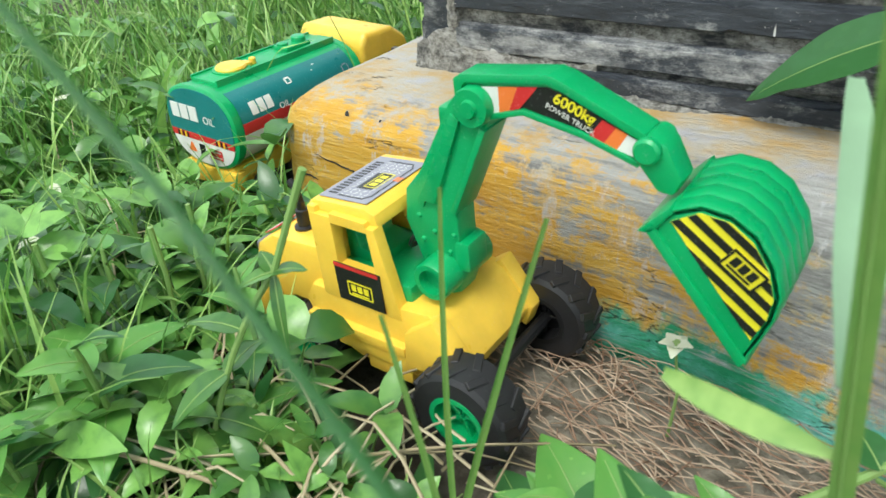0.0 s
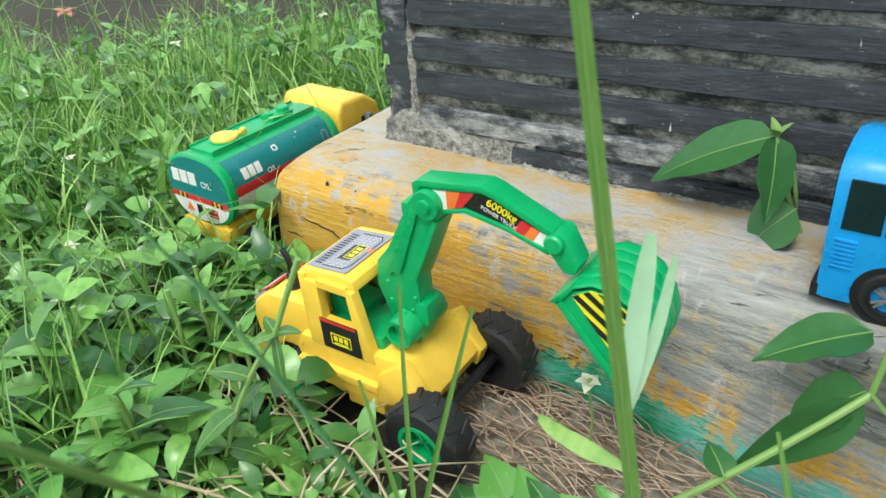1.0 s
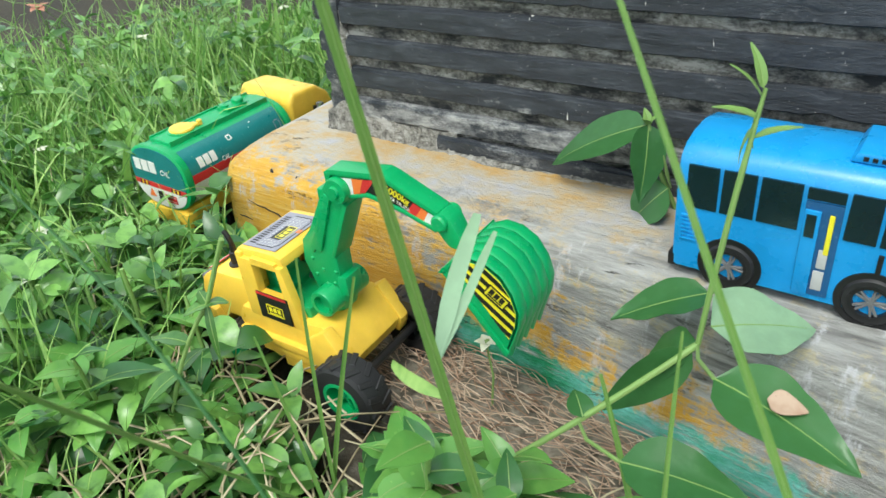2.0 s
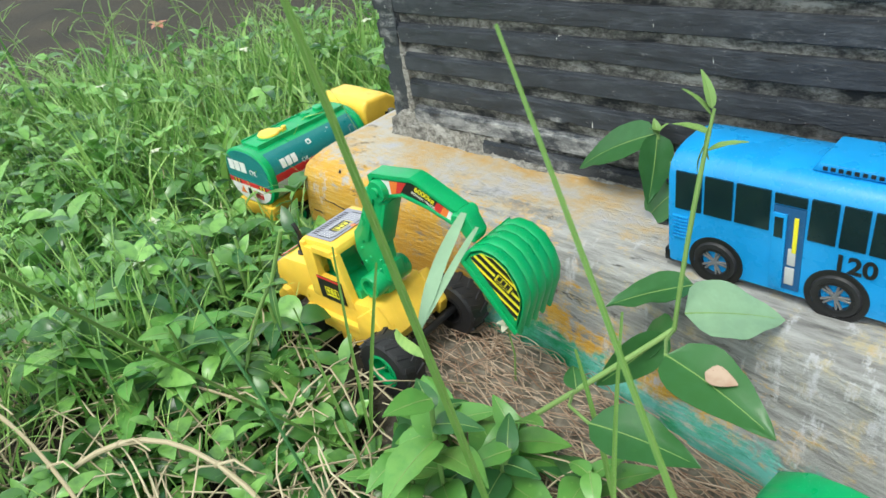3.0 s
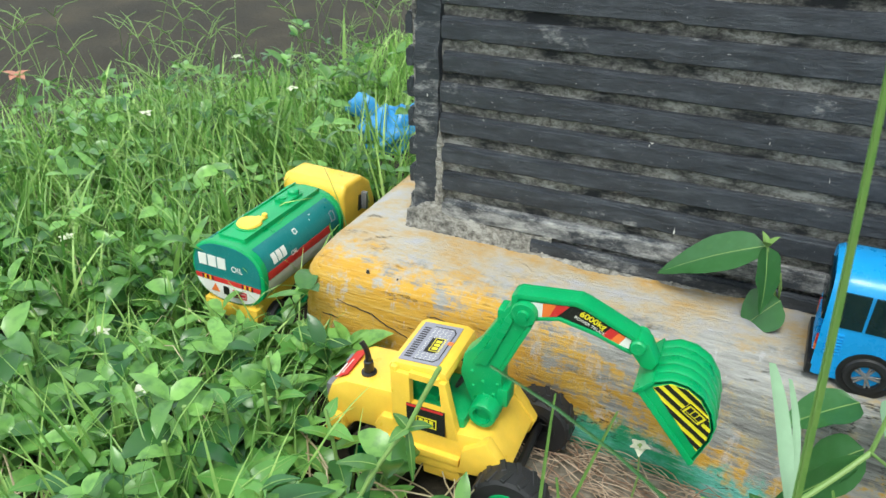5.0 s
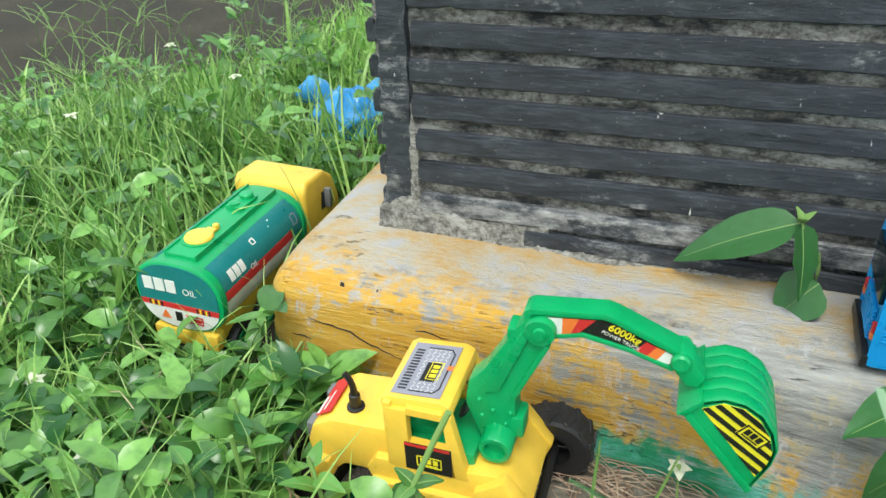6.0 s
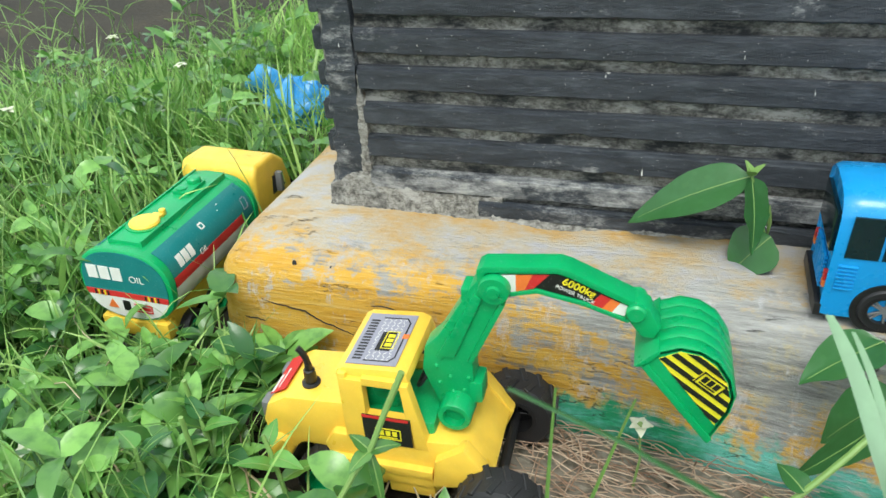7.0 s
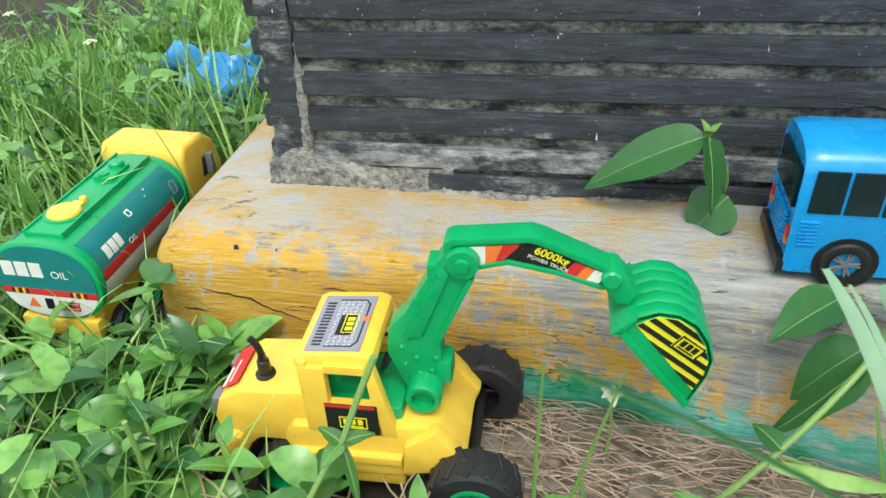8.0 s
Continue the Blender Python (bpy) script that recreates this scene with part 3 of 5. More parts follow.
        part("badge_frame", merge(box(-0.018, -0.004, y0, y1, 0.0605, 0.0611), box(-0.018, -0.004, y0, y1, 0.0535, 0.0541), box(-0.018, -0.0174, y0, y1, 0.0535, 0.0611), box(-0.0046, -0.004, y0, y1, 0.0535, 0.0611)), LEMON, sg)
        part("badge_mark", merge(*[box(-0.0160 + k * 0.0036, -0.0134 + k * 0.0036, y0, y1, 0.0562, 0.0595) for k in range(3)], box(-0.0160, -0.0062, y0, y1, 0.0546, 0.0552)), LEMON, sg)
    # wheels
    for nm, at, r, wd, hr, mt in (("rear_wheel", (0.049, -0.0360, 0.0245), 0.0240, 0.019, 0.0125, GREEN), ("rear_wheel", (0.045, 0.0385, 0.0240), 0.0240, 0.019, 0.0125, BLACKP), ("front_wheel", (-0.052, -0.026, 0.0165), 0.0165, 0.014, 0.0095, GREEN), ("front_wheel", (-0.052, 0.026, 0.0165), 0.0165, 0.014, 0.0095, BLACKP)):
        w = part(nm, lathe_y([(hr, at[1] - wd / 2), (r * 0.86, at[1] - wd / 2), (r * 0.95, at[1] - wd * 0.42), (r * 0.97, at[1]), (r * 0.95, at[1] + wd * 0.42), (r * 0.86, at[1] + wd / 2), (hr, at[1] + wd / 2)], at[0], at[2], 36), RUBBER, e, "black rubber-look tyre")
        lugs(w, at, r * 0.955, wd, 14)
        rim(w, at, hr, wd, -1 if at[1] < 0 else 1, mt, 5 if mt is GREEN else 4, "green plastic rim" if mt is GREEN else "black wheel hub")
        rim(w, at, hr, wd, 1 if at[1] < 0 else -1, BLACKP, 4, "black inner hub")
    part("axle", rod([(0.0455, -0.034, 0.0225), (0.0455, 0.036, 0.0225)], 0.003, 10), BLACKP, e)
    part("axle", rod([(-0.052, -0.024, 0.0165), (-0.052, 0.024, 0.0165)], 0.0025, 10), BLACKP, e)
    # arm, in the plane of the toy's centre line
    yc = -0.002
    boom_pts = [(0.0135, 0.062), (0.004, 0.088), (0.006, 0.103), (0.014, 0.112), (0.031, 0.1425), (0.036, 0.149), (0.044, 0.150), (0.0490, 0.146), (0.0475, 0.137), (0.031, 0.100), (0.031, 0.086), (0.0315, 0.066), (0.029, 0.058), (0.022, 0.055), (0.016, 0.057)]
    boom = part("boom", prism(boom_pts, yc - 0.0065, yc + 0.0065, 0.0018), GREEN, e, "green plastic boom")
    part("rib", prism([(0.013, 0.100), (0.033, 0.140), (0.037, 0.138), (0.022, 0.100)], yc - 0.0085, yc + 0.0085, 0.0008), GREEN, boom)
    part("flange", prism([(0.012, 0.098), (0.036, 0.1455), (0.0385, 0.1445), (0.015, 0.0965)], yc - 0.0078, yc + 0.0078, 0.0006), GREEN, boom)
    part("flange", prism([(0.0285, 0.098), (0.0450, 0.136), (0.0475, 0.135), (0.0310, 0.097)], yc - 0.0078, yc + 0.0078, 0.0006), GREEN, boom)
    part("pivot_boss", lathe_y([(0.0001, yc - 0.013), (0.0055, yc - 0.013), (0.0058, yc - 0.0175), (0.0082, yc - 0.0175), (0.0088, yc - 0.0165), (0.0088, yc + 0.0165), (0.0082, yc + 0.0175), (0.0001, yc + 0.0175)], 0.0225, 0.0680, 28), GREEN, boom)
    part("elbow_boss", lathe_y([(0.0001, yc - 0.011), (0.003, yc - 0.011), (0.0035, yc - 0.0095), (0.007, yc - 0.0095), (0.0075, yc - 0.008), (0.0075, yc + 0.008), (0.007, yc + 0.0095), (0.0001, yc + 0.0095)], 0.0425, 0.1435, 24), GREEN, boom)
    for bx, bz in ((0.012, 0.092), (0.019, 0.086), (0.013, 0.081), (0.02, 0.076), (0.026, 0.078), (0.0285, 0.0865)):
        part("rivet", lathe_y([(0.0001, yc - 0.0078), (0.0008, yc - 0.0076), (0.0013, yc - 0.0064)], bx, bz, 10), GREEN, boom)
    part("lug", box(0.026, 0.0325, yc - 0.006, yc + 0.006, 0.133, 0.141, 0.0015), GREEN, boom)
    part("latch", box(0.028, 0.0355, yc - 0.007, yc + 0.007, 0.070, 0.084, 0.002), GREEN, boom)
    stick_pts = [(0.036, 0.1398), (0.0355, 0.1498), (0.038, 0.1528), (0.071, 0.1558), (0.076, 0.1543), (0.104, 0.1418), (0.108, 0.1390), (0.106, 0.1340), (0.100, 0.1338), (0.083, 0.1398), (0.062, 0.1438), (0.050, 0.1408)]
    stick = part("stick", prism(stick_pts, yc - 0.0045, yc + 0.0045, 0.001), GREEN, e, "green plastic stick with black sticker")
    part("flange", prism([(0.0345, 0.1408), (0.0340, 0.1523), (0.037, 0.1543), (0.0715, 0.1580), (0.0765, 0.1565), (0.105, 0.1435), (0.104, 0.1408), (0.0755, 0.1535), (0.071, 0.1548), (0.039, 0.1514), (0.0375, 0.1498), (0.0375, 0.1408)], yc - 0.0060, yc + 0.0060, 0.0004), GREEN, stick)
    part("flange", prism([(0.048, 0.1390), (0.062, 0.1428), (0.083, 0.1386), (0.103, 0.1318), (0.104, 0.1336), (0.0835, 0.1406), (0.062, 0.1448), (0.048, 0.1412)], yc - 0.0060, yc + 0.0060, 0.0004), GREEN, stick)
    ys = yc - 0.0049
    stk = part("stick_sticker", prism([(0.0475, 0.1408), (0.0435, 0.1503), (0.0705, 0.1536), (0.0755, 0.1524), (0.1035, 0.1402), (0.1010, 0.1350), (0.083, 0.1410), (0.062, 0.1453)], ys, ys + 0.0003), BLACKS, stick, "black sticker with load lettering")

    def band(t0, t1, mt):
        # slanted colour bands at both ends
        top = [(0.0435, 0.1503), (0.0705, 0.1536), (0.1035, 0.1402)]
        bot = [(0.0475, 0.1408), (0.062, 0.1453), (0.1010, 0.1350)]

        def along(pl, s):
            return tuple(a + (b - a) * min(1, s * 2) for a, b in zip(pl[0], pl[1])) if s < 0.5 else tuple(a + (b - a) * (s * 2 - 1) for a, b in zip(pl[1], pl[2]))
        part("colour_band", prism([along(bot, t0), along(top, t0), along(top, t1), along(bot, t1)], ys - 0.0002, ys - 0.0000), mt, stk)
    band(0.0, 0.16, WHITEP), band(0.16, 0.30, ORANGEP), band(0.30, 0.44, REDP)
    band(0.80, 0.87, REDP), band(0.87, 0.93, ORANGEP), band(0.93, 1.0, WHITEP)
    writing("lettering", "6000kg", 0.0054, pose(0.0805, ys - 0.0002, 0.1477, 90, 22, 0), LEMON, stk, bold=0.0001)
    writing("lettering", "POWER TRUCK", 0.0027, pose(0.0790, ys - 0.0002, 0.1440, 90, 22, 0), WHITEP, stk)
    # bucket: ribbed shell between two side plates
    by0, by1 = -0.0155, 0.0235
    arc = [(0.110, 0.1160), (0.117, 0.1240), (0.126, 0.1280), (0.135, 0.1270), (0.143, 0.1220), (0.149, 0.1130), (0.152, 0.1030), (0.151, 0.0940), (0.148, 0.0850), (0.1445, 0.0760)]
    plate = arc + [(0.1415, 0.0755)]
    bucket = part("bucket", ribbed_shell(arc, by0, by1, (0.132, 0.1040)), GREEN, e, "green plastic bucket with moulded ribs")
    for y in (by0, by1 - 0.002):
        part("side_plate", prism(plate, y, y + 0.002, 0.0005), GREEN, bucket)
    part("cutting_edge", prism([(0.1095, 0.1160), (0.1125, 0.1175), (0.1455, 0.0765), (0.1435, 0.0735)], by0 - 0.0012, by0 + 0.0014, 0.0004), GREEN, bucket)
    part("lip", prism([(0.107, 0.1145), (0.110, 0.1180), (0.117, 0.1255), (0.118, 0.1235), (0.112, 0.1150)], by0 - 0.0012, by1 + 0.0012, 0.0006), GREEN, bucket)
    part("hinge_block", prism([(0.1025, 0.1420), (0.1060, 0.1440), (0.1120, 0.1405), (0.1175, 0.1300), (0.1150, 0.1240), (0.1095, 0.1245), (0.1015, 0.1340)], yc - 0.0058, yc + 0.0058, 0.002), GREEN, bucket)
    part("hinge_boss", lathe_y([(0.0001, yc - 0.0085), (0.0036, yc - 0.0085), (0.0045, yc - 0.0075), (0.0045, yc + 0.0075), (0.0036, yc + 0.0085), (0.0001, yc + 0.0085)], 0.1060, 0.1385, 20), GREEN, bucket)
    stripe_plate = part("warning_sticker", prism([(0.1175, 0.1205), (0.126, 0.1255), (0.135, 0.1245), (0.1420, 0.1195), (0.1475, 0.1110), (0.1500, 0.1020), (0.1490, 0.0940), (0.1455, 0.0850)], by0 - 0.0003, by0, 0.0), LEMON, bucket, "yellow and black hazard stripe sticker")
    sticker = [(0.1175, 0.1205), (0.126, 0.1255), (0.135, 0.1245), (0.1420, 0.1195), (0.1475, 0.1110), (0.1500, 0.1020), (0.1490, 0.0940), (0.1455, 0.0850)]
    for k in range(-9, 9):
        d = Vector((0.80, -0.60))
        nrm = Vector((0.60, 0.80))
        c = Vector((0.138, 0.1070)) + nrm * (k * 0.0052)
        q = clip_band(sticker, c, nrm, 0.0013)
        if len(q) > 2:
            part("black_stripe", prism(q, by0 - 0.0006, by0 - 0.0003), BLACKS, stripe_plate)
    bd = part("badge", box(-0.0065, 0.0065, -0.0002, 0.0002, -0.0040, 0.0040), LEMON, stripe_plate)
    bd.matrix_basis = pose(0.1405, by0 - 0.0008, 0.110, 0, 36, 0)
    part("badge_frame", merge(box(-0.0065, 0.0065, -0.0005, -0.0002, 0.0032, 0.0040), box(-0.0065, 0.0065, -0.0005, -0.0002, -0.0040, -0.0034), box(-0.0065, -0.0058, -0.0005, -0.0002, -0.004, 0.004), box(0.0058, 0.0065, -0.0005, -0.0002, -0.004, 0.004)), BLACKS, bd)
    part("badge_mark", merge(*[box(-0.0045 + k * 0.0032, -0.0021 + k * 0.0032, -0.0005, -0.0002, -0.0012, 0.0022) for k in range(3)], box(-0.0045, 0.0043, -0.0005, -0.0002, -0.0026, -0.0019)), BLACKS, bd)
    return e


def clip_band(poly, c, nrm, half):
    """The part of a flat polygon within half of the line through c."""
    for sgn in (1, -1):
        out = []
        for i, p in enumerate(poly):
            p, q = Vector(p), Vector(poly[(i + 1) % len(poly)])
            dp, dq = half - sgn * (p - c).dot(nrm), half - sgn * (q - c).dot(nrm)
            if dp >= 0:
                out.append(p)
            if (dp < 0) != (dq < 0):
                out.append(p + (q - p) * (dp / (dp - dq)))
        poly = [tuple(p) for p in out]
        if len(poly) < 3:
            return []
    return poly


def ribbed_shell(arc, y0, y1, c, ribs=5, thick=0.0018):
    """A curved shell with rounded ribs that run round the curve, toothed at the lower end."""
    rows = []
    n = ribs * 8
    for k in range(n + 1):
        s = k / n
        y = y0 + (y1 - y0) * s
        swell = 0.0008 * abs(math.sin(math.pi * ribs * s)) ** 0.6
        ring = []
        for j, (x, z) in enumerate(arc):
            d = Vector((x - c[0], z - c[1])).normalized()
            drop = 0.004 * abs(math.sin(math.pi * ribs * s)) if j == len(arc) - 1 else 0
            ring.append((x + d.x * swell, y, z + d.y * swell - drop))
        for j, (x, z) in reversed(list(enumerate(arc))):
            d = Vector((x - c[0], z - c[1])).normalized()
            ring.append((x - d.x * thick, y, z - d.y * thick))
        rows.append(ring)
    return loft(rows)


build_excavator()


def oval(w, h, power=2.5, n=32, cx=0.0, cz=0.0):
    """A squarish ellipse."""
    pts = []
    for k in range(n):
        a = 2 * math.pi * (k + 0.5) / n
        c, q = math.cos(a), math.sin(a)
        pts.append((cx + w / 2 * math.copysign(abs(c) ** (2 / power), c), cz + h / 2 * math.copysign(abs(q) ** (2 / power), q)))
    return pts


def build_tanker():
    """Local x runs along the tank from its rear end disc towards the cab."""
    e = thing("toy_tanker_truck", (-0.1490, -0.0970, -0.003), 92.0, 2.2, 2.5)
    tagged(e, "green and teal toy oil tanker with yellow cab in grass", "toy truck")
    L, W, H, cz = 0.128, 0.072, 0.058, 0.063

    def ring(x, k):
        return [(x, y, z) for y, z in oval(W * k, H * k, cz=cz)]
    tank = part("tank", loft([ring(0.0, 0.95), ring(0.001, 1.0), ring(0.006, 1.0), ring(0.0065, 0.97), ring(L - 0.0065, 0.97), ring(L - 0.006, 1.0), ring(L - 0.001, 1.0), ring(L, 0.95)]), GREEN, e, "green plastic tank with raised end rims")
    # label wrapped on both flanks
    pr = oval(W * 0.975, H * 0.975, n=64, cz=cz)

    def wrap(name, x0, x1, z0, z1, sgn, mat, parent, lift):
        full = []
        src = sorted([(z, y) for y, z in pr if y * sgn > 0.0 and z > cz - H * 0.5])
        for k in range(15):
            z = z0 + (z1 - z0) * k / 14
            for (za, ya), (zb, yb) in zip(src, src[1:]):
                if za <= z <= zb:
                    y = ya + (yb - ya) * ((z - za) / max(1e-9, zb - za))
                    full.append((y * (1 + lift), cz + (z - cz) * (1 + lift)))
                    break
        rings = [[(x, y, z) for y, z in full] + [(x, y * 0.985, cz + (z - cz) * 0.985) for y, z in reversed(full)] for x in (x0, x1)]
        return part(name, loft(rings), mat, parent)
    for s in (-1, 1):
        lab = wrap("side_label", 0.008, L - 0.009, cz - 0.0005, cz + 0.0250, s, TEAL, tank, 0.004)
        wrap("white_band", 0.008, L - 0.020, cz - 0.0185, cz + 0.0000, s, WHITEP, lab, 0.004)
        wrap("red_band", 0.008, L - 0.024, cz - 0.0010, cz + 0.0065, s, REDP, lab, 0.010)
        rot = pose(0, 0, 0, 90, 0, 0) if s < 0 else pose(0, 0, 0, 90, 0, 180)
        for k in range(3):
            wrap("logo_bar", 0.018 + k * 0.0068, 0.0235 + k * 0.0068, cz + 0.0095, cz + 0.0175, s, WHITEP, lab, 0.010)
        y = s * (W * 0.5 + 0.0004)
        writing("lettering", "OIL", 0.006, pose(0.045, y * 0.992, cz + 0.0085, 90 - 14 * 1, 0, 0 if s < 0 else 180), WHITEP, lab)
        for x0, x1, z0, z1 in ((L - 0.0200, L - 0.0193, 0.0080, 0.0160), (L - 0.0140, L - 0.0133, 0.0080, 0.0160), (L - 0.0200, L - 0.0133, 0.0075, 0.0083), (L - 0.0185, L - 0.0148, 0.0160, 0.0168)):
            wrap("drop_mark", x0, x1, cz + z0, cz + z1, s, GREYS, lab, 0.009)
        for x0, x1, z0, z1 in ((0.0550, 0.0560, 0.0185, 0.0215), (0.0560, 0.0600, 0.0210, 0.0218), (0.0592, 0.0602, 0.0185, 0.0212), (0.0560, 0.0595, 0.0182, 0.0189), (0.085, 0.0868, 0.0225, 0.0230), (0.081, 0.0818, 0.0200, 0.0206)):
            wrap("scuff", x0, x1, cz + z0, cz + z1, s, WHITEP, lab, 0.009)
    # end disc: teal above, striped red band, white below
    def end_piece(name, z0, z1, mat, parent, x):
        prof = oval(W * 0.92, H * 0.92, n=48, cz=cz)
        poly = clip_between(prof, z0, z1)
        bm = bmesh.new()
        a = [bm.verts.new((x, p[0], p[1])) for p in poly]
        b = [bm.verts.new((x + 0.0008, p[0], p[1])) for p in poly]
        bm.faces.new(a[::-1]), bm.faces.new(b)
        for i in range(len(a)):
            j = (i + 1) % len(a)
            bm.faces.new((a[i], a[j], b[j], b[i]))
        bmesh.ops.recalc_face_normals(bm, faces=bm.faces[:])
        return part(name, bm, mat, parent)
    disc = end_piece("end_label", cz - 0.006, cz + 0.03, TEAL, tank, -0.0006)
    end_piece("red_band", cz - 0.010, cz - 0.0055, REDP, disc, -0.0009)
    end_piece("white_panel", cz - 0.03, cz - 0.0098, WHITEP, disc, -0.0006)
    for k in range(3):
        part("logo_bar", box(-0.0011, -0.0006, 0.0195 - k * 0.0095, 0.0275 - k * 0.0095, cz + 0.004, cz + 0.0145), WHITEP, disc)
    writing("lettering", "OIL", 0.0075, Matrix.Translation((-0.0008, -0.0105, cz + 0.0065)) @ pose(0, 0, 0, 90, 0, -90), WHITEP, disc)
    for yy in (0.020, -0.020):
        for k in range(5):
            part("hazard_bar", box(-0.0013, -0.0009, yy - 0.0055 + k * 0.0025, yy - 0.0043 + k * 0.0025, cz - 0.0098, cz - 0.0058), BLACKS if k % 2 == 0 else LEMON, disc)
    tri = prism([(0.0095, cz - 0.0195), (0.0135, cz - 0.0125), (0.0175, cz - 0.0195)], -0.0012, -0.0006)
    tri.transform(Matrix(((0, 1, 0, 0), (1, 0, 0, 0), (0, 0, 1, 0), (0, 0, 0, 1))))
    part("warning_mark", tri, ORANGEP, disc)
    part("warning_mark", merge(box(-0.0012, -0.0006, -0.0005, 0.005, cz - 0.0205, cz - 0.0125)), BLACKS, disc)
    part("warning_mark", merge(box(-0.0012, -0.0006, -0.018, -0.004, cz - 0.0145, cz - 0.0138), box(-0.0012, -0.0006, -0.018, -0.004, cz - 0.0205, cz - 0.0198), box(-0.0012, -0.0006, -0.018, -0.0173, cz - 0.0205, cz - 0.0138), box(-0.0012, -0.0006, -0.0165, -0.006, cz - 0.0185, cz - 0.0160)), REDP, disc)
    # top deck with hatch and valve
    zt = cz + H / 2
    part("top_deck", merge(box(0.010, L - 0.006, -0.0135, 0.0135, zt - 0.004, zt + 0.0015, 0.001), box(0.010, L - 0.006, -0.0135, -0.0120, zt, zt + 0.0028, 0.0004), box(0.010, L - 0.006, 0.0120, 0.0135, zt, zt + 0.0028, 0.0004)), GREEN, tank)
    hatch = part("hatch", lathe_z([(0.0105, zt + 0.001), (0.0108, zt + 0.0035), (0.0098, zt + 0.0048), (0.0001, zt + 0.0052)], 0.034, 0.0, 28), YELLOW, tank, "yellow round hatch lid")
    part("hatch_tab", merge(box(0.040, 0.0475, -0.007, 0.001, zt + 0.001, zt + 0.0045, 0.001), lathe_z([(0.0025, zt), (0.0025, zt + 0.0055), (0.0018, zt + 0.006), (0.0001, zt + 0.006)], 0.050, -0.004, 14)), YELLOW, hatch)
    part("hatch_seat", lathe_z([(0.0130, zt), (0.0130, zt + 0.0025), (0.0001, zt + 0.0025)], 0.034, 0.0, 28), GREEN, tank)
    part("valve", merge(box(0.080, 0.104, -0.0075, 0.0075, zt + 0.001, zt + 0.0045, 0.0012), lathe_z([(0.0055, zt), (0.0055, zt + 0.0075), (0.0045, zt + 0.0085), (0.0001, zt + 0.0088)], 0.098, -0.001, 20), lathe_z([(0.004, zt), (0.004, zt + 0.006), (0.0001, zt + 0.0068)], 0.084, 0.0015, 16)), GREEN, tank)
    # chassis, cab and wheels
    part("chassis", box(0.002, L + 0.055, -0.024, 0.024, 0.022, 0.0375, 0.002), YELLOW, e)
    part("rear_bumper", box(-0.001, 0.010, -0.027, 0.027, 0.020, 0.034, 0.002), YELLOW, e)
    cab = part("cab", prism([(L + 0.003, 0.030), (L + 0.003, 0.088), (L + 0.008, 0.0960), (L + 0.040, 0.0945), (L + 0.056, 0.083), (L + 0.066, 0.060), (L + 0.068, 0.030)], -0.034, 0.034, 0.0045, 3), YELLOW, e, "yellow plastic cab")
    for s in (-1, 1):
        y0, y1 = sorted((s * 0.0335, s * 0.0348))
        part("side_window", prism([(L + 0.030, 0.060), (L + 0.032, 0.076), (L + 0.044, 0.074), (L + 0.052, 0.060)], y0, y1), BLACKS, cab)
        y0, y1 = sorted((s * 0.034, s * 0.040))
        part("mirror", box(L + 0.036, L + 0.041, y0, y1, 0.060, 0.078, 0.001), CHROME, cab, "silver side mirror")
    part("windscreen", box(-0.001, 0.001, -0.024, 0.024, -0.009, 0.009), TINT, cab).matrix_basis = pose(L + 0.0622, 0, 0.0715, 0, -24, 0)
    for x in (0.026, 0.062, L + 0.034):
        for s in (-1, 1):
            at, wd, hr, r = (x, s * 0.024, 0.014), 0.013, 0.008, 0.014
            w = part("wheel", lathe_y([(hr, at[1] - wd / 2), (r * 0.88, at[1] - wd / 2), (r, at[1] - wd * 0.3), (r, at[1] + wd * 0.3), (r * 0.88, at[1] + wd / 2), (hr, at[1] + wd / 2)], x, 0.014, 28), RUBBER, e)
            rim(w, at, hr, wd, s, GREEN, 5, "green plastic rim")
    return e


def clip_between(poly, z0, z1):
    for lim, sgn in ((z0, 1), (z1, -1)):
        out = []
        for i, p in enumerate(poly):
            q = poly[(i + 1) % len(poly)]
            dp, dq = sgn * (p[1] - lim), sgn * (q[1] - lim)
            if dp >= 0:
                out.append(p)
            if (dp < 0) != (dq < 0):
                s = dp / (dp - dq)
                out.append((p[0] + (q[0] - p[0]) * s, p[1] + (q[1] - p[1]) * s))
        poly = out
    return poly


build_tanker()


